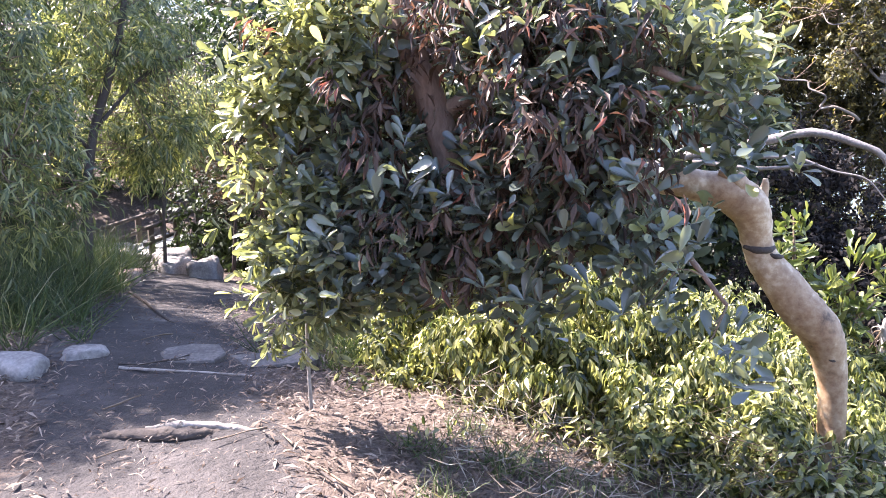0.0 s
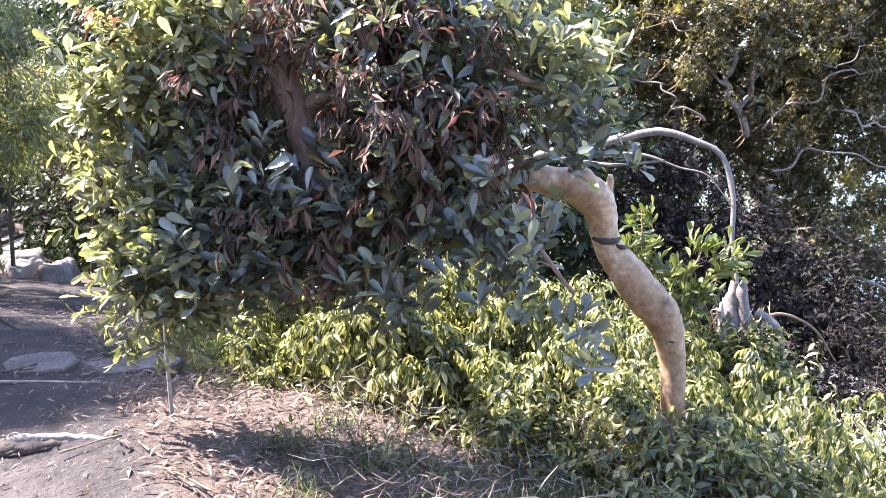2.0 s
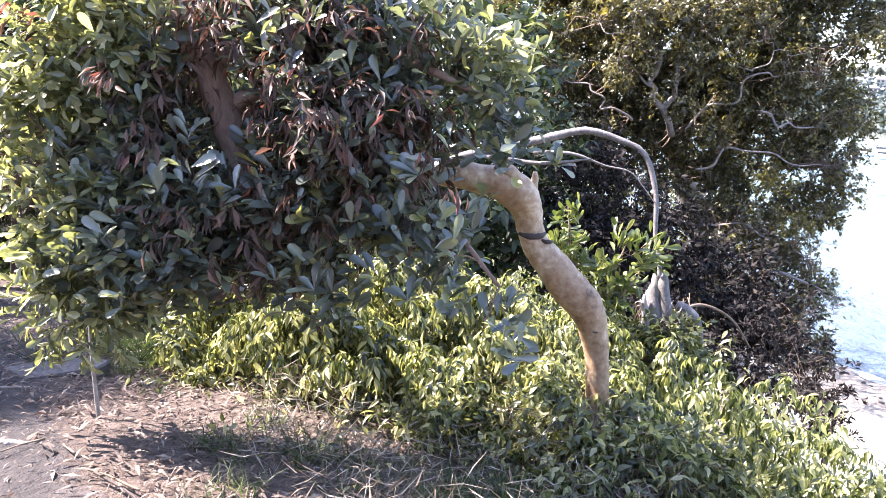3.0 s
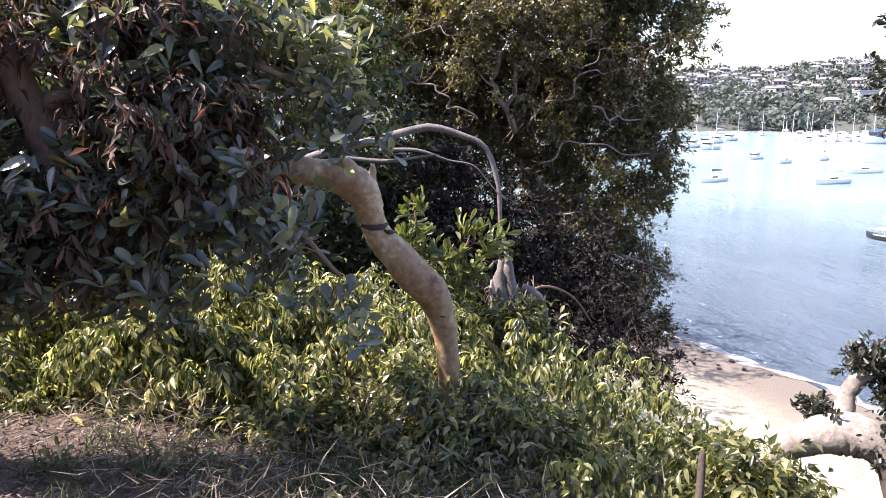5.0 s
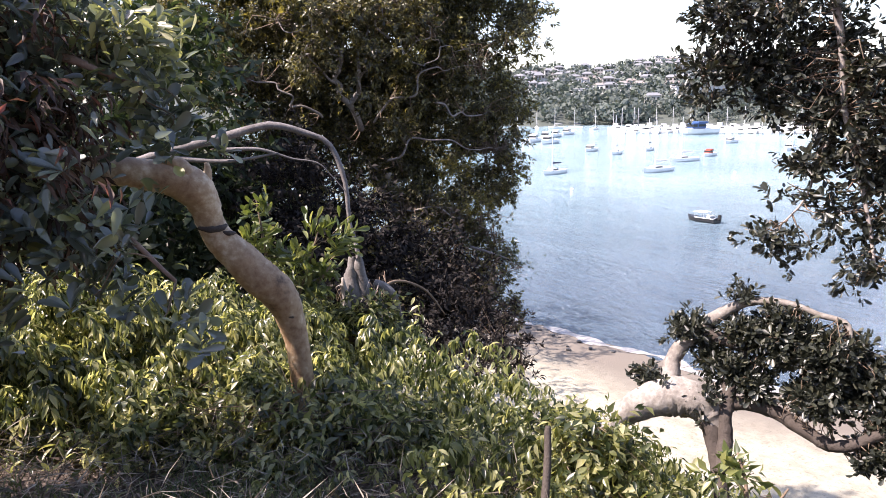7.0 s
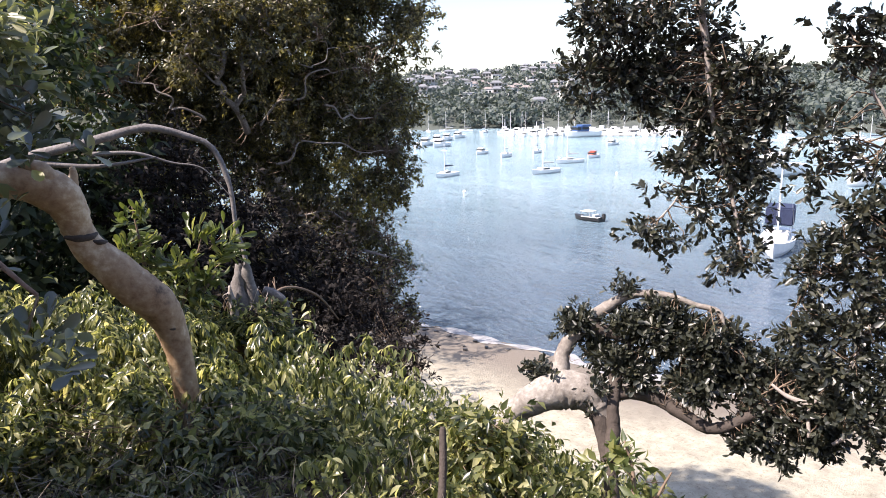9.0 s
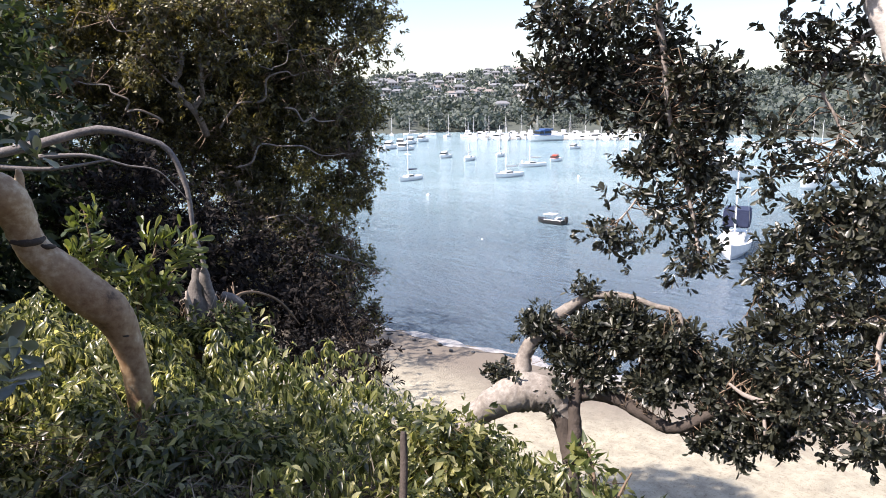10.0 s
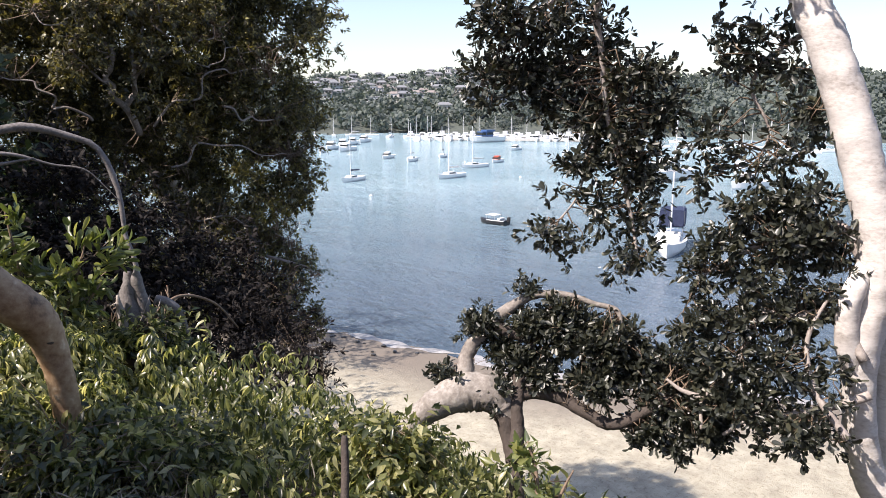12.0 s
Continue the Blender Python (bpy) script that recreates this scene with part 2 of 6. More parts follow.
def ground_material():
    m, nt, b = material("hillside_ground", 0.9)
    n1, n2, n3 = noise_tex(nt, 1.2, 6, 0.7), noise_tex(nt, 22, 5, 0.7), noise_tex(nt, 90, 3, 0.6)
    soil = ramp(nt, [(0.3, (0.05, 0.035, 0.028)), (0.5, (0.11, 0.08, 0.063)), (0.7, (0.21, 0.165, 0.135))])
    nt.links.new(n2.outputs[0], soil.inputs[0])
    earth = ramp(nt, [(0.3, (0.042, 0.037, 0.037)), (0.5, (0.075, 0.066, 0.065)), (0.64, (0.14, 0.123, 0.118)), (0.76, (0.34, 0.305, 0.285))])
    nt.links.new(n1.outputs[0], earth.inputs[0])
    earth_c = mix_color(nt, n3.outputs[0], earth.outputs[0], mix_color(nt, 1.0, earth.outputs[0], (0.42, 0.40, 0.38), "MULTIPLY"))
    at_path = nt.nodes.new("ShaderNodeAttribute")
    at_path.attribute_name = "trodden"
    at_sand = nt.nodes.new("ShaderNodeAttribute")
    at_sand.attribute_name = "sand"
    at_wet = nt.nodes.new("ShaderNodeAttribute")
    at_wet.attribute_name = "wet"
    sand = ramp(nt, [(0.3, (0.30, 0.272, 0.21)), (0.55, (0.44, 0.41, 0.32)), (0.8, (0.58, 0.545, 0.435))])
    nt.links.new(n1.outputs[0], sand.inputs[0])
    # dark strandings and trodden pits on the sand
    n4, n5 = noise_tex(nt, 3.2, 6, 0.75), noise_tex(nt, 7.0, 5, 0.7)
    pits = ramp(nt, [(0.36, (0.42, 0.38, 0.33)), (0.46, (1, 1, 1))])
    nt.links.new(n5.outputs[0], pits.inputs[0])
    sand_p = mix_color(nt, n4.outputs[0], sand.outputs[0], mix_color(nt, 1.0, sand.outputs[0], pits.outputs[0], "MULTIPLY"))
    sand_c = mix_color(nt, at_wet.outputs["Fac"], sand_p, (0.20, 0.172, 0.14))
    # ragged border of the trodden earth
    th = nt.nodes.new("ShaderNodeMath")
    th.operation = "ADD"
    nt.links.new(at_path.outputs["Fac"], th.inputs[0])
    nt.links.new(n2.outputs[0], th.inputs[1])
    rg = ramp(nt, [(0.85, (0, 0, 0)), (1.15 / 1.2, (1, 1, 1))])
    nt.links.new(th.outputs[0], rg.inputs[0])
    c = mix_color(nt, rg.outputs[0], soil.outputs[0], earth_c)
    c = mix_color(nt, at_sand.outputs["Fac"], c, sand_c)
    nt.links.new(c, b.inputs["Base Color"])
    bump(nt, b, n2.outputs[0], 1.0, 0.05)
    return m


def water_material():
    m, nt, b = material("bay_water", 0.12, 0, 0.5)
    n1 = noise_tex(nt, 0.02, 4, 0.6)
    r = ramp(nt, [(0.35, (0.075, 0.115, 0.165)), (0.65, (0.12, 0.175, 0.235))])
    nt.links.new(n1.outputs[0], r.inputs[0])
    # paler turquoise with distance: bright sky reflection painted into the base colour
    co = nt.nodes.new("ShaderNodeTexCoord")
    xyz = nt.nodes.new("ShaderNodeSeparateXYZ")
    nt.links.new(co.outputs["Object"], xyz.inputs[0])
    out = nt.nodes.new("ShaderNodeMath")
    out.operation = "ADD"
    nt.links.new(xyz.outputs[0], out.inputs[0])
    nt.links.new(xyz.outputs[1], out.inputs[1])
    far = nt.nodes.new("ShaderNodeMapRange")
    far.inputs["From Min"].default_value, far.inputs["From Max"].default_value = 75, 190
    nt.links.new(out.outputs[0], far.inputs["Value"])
    far_sheen = ramp(nt, [(0.35, (0.20, 0.32, 0.37)), (0.65, (0.30, 0.43, 0.48))])
    nt.links.new(n1.outputs[0], far_sheen.inputs[0])
    nt.links.new(mix_color(nt, far.outputs[0], r.outputs[0], far_sheen.outputs[0]), b.inputs["Base Color"])
    w1, w2 = noise_tex(nt, 1.5, 6, 0.65, (1.0, 0.45, 1.0)), noise_tex(nt, 0.2, 3, 0.5, (1.0, 0.5, 1.0))
    ad = nt.nodes.new("ShaderNodeMath")
    ad.operation = "MULTIPLY_ADD"
    ad.inputs[1].default_value = 2.0
    nt.links.new(w2.outputs[0], ad.inputs[0])
    nt.links.new(w1.outputs[0], ad.inputs[2])
    bump(nt, b, ad.outputs[0], 1.0, 0.95)
    return m


M_GROUND, M_WATER = ground_material(), water_material()
M_FOAM = rough_mat("wash_foam", [(0.4, (0.22, 0.22, 0.22)), (0.7, (0.50, 0.50, 0.50))], 2.0, 0.7, 0.02)
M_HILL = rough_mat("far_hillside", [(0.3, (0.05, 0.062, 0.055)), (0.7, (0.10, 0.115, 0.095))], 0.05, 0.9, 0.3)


# ---- mesh helpers ----
rng = np.random.default_rng(7)


def polar(az, el, d):
    """A place by bearing (degrees right of +y), elevation and range from the lookout."""
    az, el = radians(az), radians(el)
    return np.array([d * math.cos(el) * math.sin(az), d * math.cos(el) * math.cos(az), EYE + d * math.sin(el)])


def fill(name, verts, faces, mat, smooth=False):
    """A mesh from arrays; all faces have the same number of corners."""
    verts, faces = np.asarray(verts, np.float32), np.asarray(faces, np.int32)
    me = bpy.data.meshes.new(name)
    me.vertices.add(len(verts))
    me.vertices.foreach_set("co", verts.ravel())
    me.loops.add(faces.size)
    me.loops.foreach_set("vertex_index", faces.ravel())
    me.polygons.add(len(faces))
    k = faces.shape[1]
    me.polygons.foreach_set("loop_start", np.arange(0, faces.size, k, dtype=np.int32))
    me.polygons.foreach_set("loop_total", np.full(len(faces), k, np.int32))
    me.polygons.foreach_set("use_smooth", np.full(len(faces), smooth))
    me.materials.append(mat)
    me.update(calc_edges=True)
    me.validate()
    return me


def thing(name, label, category, at=(0, 0, 0), group="", kind=""):
    ob = tagged(new(name), label, category, group, kind)
    ob.location = at
    return ob


def child(name, me, parent, label=""):
    ob = tagged(new(name, me), label)
    ob.parent = parent
    return ob


def part(name, bm, mat, parent, label=""):
    me = bpy.data.meshes.new(name)
    bm.to_mesh(me)
    bm.free()
    me.materials.append(mat)
    return child(name, me, parent, label)


def unit(v):
    v = np.asarray(v, float)
    return v / np.maximum(np.linalg.norm(v, axis=-1, keepdims=True), 1e-9)


def spline(points, steps=6):
    """A smooth line through the points (x, y, z, radius)."""
    p = np.asarray(points, float)
    p = np.vstack([2 * p[0] - p[1], p, 2 * p[-1] - p[-2]])
    out = []
    for i in range(1, len(p) - 2):
        for s in range(steps):
            u = s / steps
            out.append(0.5 * (2 * p[i] + (p[i + 1] - p[i - 1]) * u + (2 * p[i - 1] - 5 * p[i] + 4 * p[i + 1] - p[i + 2]) * u * u
                              + (3 * p[i] - p[i - 1] - 3 * p[i + 1] + p[i + 2]) * u ** 3))
    out.append(p[-2])
    return np.array(out)


def tube(line, sides=8, lumpy=0.0):
    """Rings round a line of (x, y, z, radius), closed at both ends by narrowing."""
    line = np.asarray(line, float)
    line = np.vstack([line[0], line, line[-1]])
    line[0, 3] *= 0.02
    line[-1, 3] *= 0.02
    d = unit(np.gradient(line[:, :3] + np.arange(len(line))[:, None] * 1e-7, axis=0))
    ref = np.where(np.abs(d[:, 2:3]) > 0.9, np.array([[1.0, 0, 0]]), np.array([[0, 0, 1.0]]))
    ref = np.repeat(np.median(ref, axis=0)[None], len(d), 0)
    s = unit(np.cross(d, ref))
    u = np.cross(s, d)
    ang = np.linspace(0, 2 * math.pi, sides, endpoint=False)
    wob = 1 + lumpy * rng.normal(0, 1, (len(line), sides))
    if lumpy:
        wob = (wob + np.roll(wob, 1, 0) + np.roll(wob, 1, 1)) / 3
    rad = line[:, 3][:, None] * wob
    v = line[:, None, :3] + rad[..., None] * (np.cos(ang)[None, :, None] * s[:, None] + np.sin(ang)[None, :, None] * u[:, None])
    n = len(line)
    i, j = np.meshgrid(np.arange(n - 1), np.arange(sides), indexing="ij")
    a0, a1 = i * sides + j, i * sides + (j + 1) % sides
    f = np.stack([a0, a1, a1 + sides, a0 + sides], -1).reshape(-1, 4)
    return v.reshape(-1, 3), f


def joined(pieces):
    vs, fs, k = [], [], 0
    for v, f in pieces:
        vs.append(v)
        fs.append(f + k)
        k += len(v)
    return np.vstack(vs), np.vstack(fs)


def limb(name, points, mat, parent, sides=10, steps=6, lumpy=0.06, label=""):
    v, f = tube(spline(points, steps), sides, lumpy)
    return child(name, fill(name, v, f, mat, True), parent, label)


# leaf shapes: across, along, up; then faces
LEAF_BIG = (np.array([(0, 0, 0), (-.22, .28, .03), (-.44, .62, .05), (-.40, .85, .0), (-.16, .98, -.07), (.16, .98, -.07), (.40, .85, .0), (.44, .62, .05), (.22, .28, .03), (0, .55, -.03)]),
            np.array([(9, k + 1, k) for k in range(8)] + [(9, 0, 8)]))
LEAF_MID = (np.array([(0, 0, 0), (-.5, .45, .1), (0, .5, -.02), (.5, .45, .1), (0, 1, -.16)]), np.array([(0, 2, 1), (0, 3, 2), (1, 2, 4), (2, 3, 4)]))
LEAF_OVAL = (np.array([(0, 0, 0), (-.34, .4, .05), (-.46, .72, .04), (-.2, .97, -.04), (.2, .97, -.04), (.46, .72, .04), (.34, .4, .05), (0, .6, -.05)]),
             np.array([(7, k + 1, k) for k in range(6)] + [(7, 0, 6)]))
LEAF_LANCE = (np.array([(0, 0, 0), (-.44, .28, .06), (-.42, .58, .03), (0, .34, -.02), (.44, .28, .06), (.42, .58, .03), (0, .68, -.08), (0, 1, -.24)]),
              np.array([(0, 3, 1), (0, 4, 3), (1, 3, 6), (1, 6, 2), (3, 4, 5), (3, 5, 6), (2, 6, 7), (6, 5, 7)]))
LEAF_THIN = (np.array([(0, 0, 0), (-.5, .45, 0.03), (.5, .5, 0.03), (0, 1, -.22)]), np.array([(0, 2, 1), (1, 2, 3)]))


def blades(pos, along, up, length, width, shape):
    """Leaf blades at the places pos, as vertices and triangles."""
    along = unit(along)
    side = unit(np.cross(along, up))
    nrm = np.cross(side, along)
    tv, tf = shape
    length, width = np.asarray(length)[:, None, None], np.asarray(width)[:, None, None]
    v = (pos[:, None] + tv[None, :, 0:1] * width * side[:, None] + tv[None, :, 1:2] * length * along[:, None] + tv[None, :, 2:3] * length * nrm[:, None])
    f = tf[None] + (np.arange(len(pos)) * len(tv))[:, None, None]
    return v.reshape(-1, 3), f.reshape(-1, 3)


def cluster_points(blobs, clusters, per, spread, flat=1.0, shell=0.45):
    """Shoot tips gathered in clusters in the blobs (centre, radii): places, outward ways, cluster centres."""
    w = np.array([r[0] * r[1] * r[2] for _, r in blobs]) ** 0.75
    cs, outs = [], []
    for (c, r), k in zip(blobs, rng.multinomial(clusters, w / w.sum())):
        d = unit(rng.normal(0, 1, (k, 3)))
        q = rng.uniform(shell, 1.0, (k, 1)) ** 0.6
        cs.append(np.asarray(c) + d * q * np.asarray(r))
        outs.append(d)
    cs, outs = np.vstack(cs), np.vstack(outs)
    idx = np.repeat(np.arange(len(cs)), per)
    off = rng.normal(0, 1, (len(idx), 3)) * spread * np.array([1, 1, flat])
    return cs[idx] + off, unit(outs[idx] * 0.6 + unit(off) * 0.8 + np.array([0, 0, 0.25])), cs


def rosettes(tips, ways, k, length, width, shape, droop=0.0, open_=1.0):
    """k blades round every shoot tip."""
    n = len(tips)
    w = np.repeat(ways, k, 0)
    r = unit(np.cross(w, rng.normal(0, 1, (n * k, 3))))
    o = rng.uniform(0.35, 1.25, (n * k, 1)) * open_
    along = unit(w * np.cos(o) + r * np.sin(o) + np.array([0, 0, -droop]) * rng.uniform(0.3, 1, (n * k, 1)))
    ln = length * rng.uniform(0.6, 1.15, n * k)
    pos = np.repeat(tips, k, 0) + w * rng.uniform(-1.3, 0.1, (n * k, 1)) * length + rng.normal(0, 0.12, (n * k, 3)) * length
    up = unit(w + 0.35 * rng.normal(0, 1, (n * k, 3)))
    return blades(pos, along, up, ln, ln * width * rng.uniform(0.8, 1.2, n * k), shape)


def twigs(centres, roots, radius, sides=3, sag=0.15, reach=1.1):
    """Thin crooked twigs from the nearest point of the limbs to every cluster."""
    roots = np.asarray(roots, float)[:, :3]
    out = []
    for c in centres:
        d = np.linalg.norm(roots - c, axis=1) + rng.uniform(0, 0.3, len(roots))
        if d.min() > reach:
            continue
        b = roots[d.argmin()]
        m1, m2 = b * 0.65 + c * 0.35, b * 0.3 + c * 0.7
        s = np.linalg.norm(c - b) * sag
        line = [(*b, radius), (*(m1 + rng.normal(0, s, 3)), radius * 0.8), (*(m2 + rng.normal(0, s, 3)), radius * 0.55), (*c, radius * 0.3)]
        out.append(tube(spline(line, 2), sides))
    return joined(out)


def limb_points(lines):
    return np.vstack([spline(l, 8) for l in lines])


# ---- ground ----
PROFILE_Y = [-30, 0, 5.5, 10.5, 16, 30, 60]
PROFILE_Z = [1.5, 0, -0.45, -1.0, -1.9, -3.6, -6.0]


def shore_x(y):
    return 33.0 + np.maximum(0, 20 - y) * 0.32 + 0.5 * np.sin(y * 0.35)


def ground_z(x, y):
    x, y = np.asarray(x, float), np.asarray(y, float)
    s = x * 0.82 + y * 0.57
    edge = 3.4 + 0.45 * np.clip(y - 0.5, -2, 12)
    fall = np.interp(y, [0, 1, 2, 3, 5, 7], [0.5, 0.42, 0.36, 0.27, 0.15, 0.12])
    z = np.interp(y, PROFILE_Y, PROFILE_Z) - fall * np.clip(s - 1.3, 0, edge - 1.3)
    z = z - 0.85 * np.maximum(0, s - edge) + 0.3 * np.clip(-s - 3, 0, 40) + 0.5 * np.clip(y - 18 - np.maximum(0, x + 2) * 1.3, 0, 40)
    q = x - shore_x(y)
    beach = np.minimum(-11.9, -13.1 - 0.06 * q)
    return np.maximum(z, beach)


def path_x(y):
    return np.interp(y, [-6, 0, 2.8, 3.7, 5.1, 7.9, 10.5, 14, 17], [0.2, -0.5, -1.3, -1.6, -2.25, -3.2, -4.05, -5.3, -6.6])


def make_ground():
    u = np.linspace(-1, 1, 190)
    xs = 20 + np.sign(u) * np.abs(u) ** 2.2 * 90
    xs = np.sort(np.concatenate([np.linspace(-9, 9, 150), xs[(xs < -9) | (xs > 9)]]))
    ys = np.sort(np.concatenate([np.linspace(-4, 18, 180), np.linspace(-60, -4.3, 30), np.linspace(18.3, 110, 90)]))
    X, Y = np.meshgrid(xs, ys, indexing="ij")
    Z = ground_z(X, Y)
    near = np.exp(-((X + 1) ** 2 + (Y - 6) ** 2) / 120)
    lump = np.array([noise.noise((a * 1.6, b * 1.6, 0.3)) + 0.4 * noise.noise((a * 5, b * 5, 2.0)) for a, b in zip(X.ravel(), Y.ravel())]).reshape(X.shape)
    trod = np.clip(1.25 - np.abs(X - path_x(Y)) / (0.75 + 0.1 * np.sin(Y * 1.3)) * 0.75, 0, 1) * (Y < 18)
    q = X - shore_x(Y)
    sand = np.clip((-Z - 11.2) / 0.5, 0, 1)
    Z = Z + lump * (0.05 - 0.025 * trod + 0.03 * (sand > 0.5)) * np.where(q > 0, 0, 1)
    n1, n2 = X.shape
    i, j = np.meshgrid(np.arange(n1 - 1), np.arange(n2 - 1), indexing="ij")
    k = i * n2 + j
    f = np.stack([k, k + n2, k + n2 + 1, k + 1], -1).reshape(-1, 4)
    me = fill("ground", np.stack([X, Y, Z], -1).reshape(-1, 3), f, M_GROUND, True)
    for nm, arr in (("trodden", trod), ("sand", sand), ("wet", np.clip((q + 8) / 4.5, 0, 1))):
        at = me.attributes.new(nm, "FLOAT", "POINT")
        at.data.foreach_set("value", arr.astype(np.float32).ravel())
    tagged(new("ground", me), "hillside of bare earth and leaf litter falling to a sandy beach", "ground", kind="structure")


make_ground()
SEA = -13.1
wv = [(-200, -600, SEA), (2600, -600, SEA), (2600, 2600, SEA), (-200, 2600, SEA)]
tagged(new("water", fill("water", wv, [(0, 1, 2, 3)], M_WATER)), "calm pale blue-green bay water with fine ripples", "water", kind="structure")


def wash():
    """The thin white wash along the waterline."""
    ys = np.linspace(-20, 60, 260)
    rows = []
    for k, (off, h) in enumerate(((-0.5, 0.02), (-0.25, 0.05), (0.1, 0.05), (0.35, -0.03))):
        xs = shore_x(ys) + off + 0.35 * np.sin(ys * 0.9 + k * 0.3) + 0.25 * np.sin(ys * 2.3 + k)
        rows.append(np.stack([xs, ys, np.maximum(SEA, ground_z(xs, ys)) + h], -1))
    v = np.array(rows)
    n = len(ys)
    i, j = np.meshgrid(np.arange(3), np.arange(n - 1), indexing="ij")
    k = i * n + j
    tagged(new("shore_wash", fill("shore_wash", v.reshape(-1, 3), np.stack([k, k + n, k + n + 1, k + 1], -1).reshape(-1, 4), M_FOAM, True)),
           "thin white wash of small waves on the sand", "foam", kind="stuff")


wash()


# ---- far shore ----
def hill_z(az, d):
    """Height of the far hillside by bearing and range."""
    shore = np.interp(az, [0, 44, 62, 72, 84, 120], [420, 400, 400, 370, 345, 330])
    top = np.interp(az, [0, 40, 46, 50, 53, 55.5, 60, 70, 78, 90, 120], [20, 23, 24, 25, 28, 33, 29, 22, 24, 20, 16])
    u = np.clip((d - shore) / 330, -0.2, 1.6)
    h = np.where(u < 1, np.clip(u, 0, 1) ** 0.8, 1 - (u - 1) * 0.6)
    return SEA - 1 + 1.5 * (u > 0) + (top - SEA) * h


def make_hill():
    az, d = np.linspace(-5, 125, 190), np.linspace(330, 1000, 60)
    A, D = np.meshgrid(az, d, indexing="ij")
    Z = hill_z(A, D) + np.array([noise.noise((p * 0.25, q * 0.012, 4)) for p, q in zip(A.ravel(), D.ravel())]).reshape(A.shape) * 4
    v = np.stack([D * np.sin(np.radians(A)), D * np.cos(np.radians(A)), Z], -1).reshape(-1, 3)
    n2 = len(d)
    i, j = np.meshgrid(np.arange(len(az) - 1), np.arange(n2 - 1), indexing="ij")
    k = i * n2 + j
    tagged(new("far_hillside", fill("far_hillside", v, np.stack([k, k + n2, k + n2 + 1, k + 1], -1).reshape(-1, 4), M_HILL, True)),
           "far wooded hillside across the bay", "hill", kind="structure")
    # woods: ragged tufts of foliage
    n = 4300
    a = rng.uniform(36, 100, n)
    dd = 348 + 400 * rng.uniform(0, 1, n) ** 1.2
    keep = hill_z(a, dd) > SEA + 1.0
    a, dd = a[keep], dd[keep]
    base = np.stack([dd * np.sin(np.radians(a)), dd * np.cos(np.radians(a)), hill_z(a, dd)], -1)
    size = 2.2 + 5.4 * rng.uniform(0, 1, len(a)) ** 2
    kk = 44
    off = unit(rng.normal(0, 1, (len(a) * kk, 3))) * rng.uniform(0.4, 1.0, (len(a) * kk, 1))
    sz = np.repeat(size, kk)
    tone = np.array([noise.noise((p * 0.03, q * 0.03, 1.0)) for p, q in zip(base[:, 0], base[:, 1])])
    size = size * (1 + 0.5 * tone)
    sz = np.repeat(size, kk)
    pos = np.repeat(base, kk, 0) + off * sz[:, None] * np.array([1, 1, 0.8]) + np.array([0, 0, 0.7]) * sz[:, None]
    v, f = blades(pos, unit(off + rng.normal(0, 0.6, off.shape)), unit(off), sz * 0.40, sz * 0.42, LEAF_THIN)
    tagged(new("far_woods", fill("far_woods", v, f, M_FARLEAF)), "woods on the far hillside, haze grey in their leaf colour", "trees", kind="stuff")


make_hill()


def box(bm, lo, hi, bevel=0.0):
    r = bmesh.ops.create_cube(bm, size=1.0)
    lo, hi = Vector(lo), Vector(hi)
    for v in r["verts"]:
        v.co = Vector((lo[i] + (v.co[i] + 0.5) * (hi[i] - lo[i]) for i in range(3)))
    if bevel:
        bmesh.ops.bevel(bm, geom=list({e for v in r["verts"] for e in v.link_edges}), offset=bevel, segments=2, affect="EDGES")
    return bm


def boxed(lo, hi, bevel=0.0):
    return box(bmesh.new(), lo, hi, bevel)


def make_house(w, d, h, wall, roof, flat):
    ob = thing("house", "distant pale house with dark windows among the trees", "house", group="houses on the far hill")
    part("wall", boxed((-w / 2, -d / 2, -3), (w / 2, d / 2, h)), wall, ob)
    bm = bmesh.new()
    if flat:
        box(bm, (-w / 2 - 0.4, -d / 2 - 0.4, h), (w / 2 + 0.4, d / 2 + 0.4, h + 0.4))
    else:
        o = 0.5
        vs = [bm.verts.new(p) for p in ((-w / 2 - o, -d / 2 - o, h), (w / 2 + o, -d / 2 - o, h), (w / 2 + o, d / 2 + o, h), (-w / 2 - o, d / 2 + o, h),
                                        (-w / 2 + d * 0.3, 0, h + d * 0.28), (w / 2 - d * 0.3, 0, h + d * 0.28))]
        for ids in ((0, 1, 5, 4), (1, 2, 5), (2, 3, 4, 5), (3, 0, 4), (3, 2, 1, 0)):
            bm.faces.new([vs[i] for i in ids])
    part("roof", bm, roof, ob)
    for st in range(int(h // 2.9)):
        for k in range(3):
            x = -w / 2 + (k + 0.5) * w / 3
            part("window", boxed((x - w * 0.1, -d / 2 - 0.08, st * 2.9 + 0.9), (x + w * 0.1, -d / 2 + 0.05, st * 2.9 + 2.3)), M_GLASSDARK, ob)
    return ob


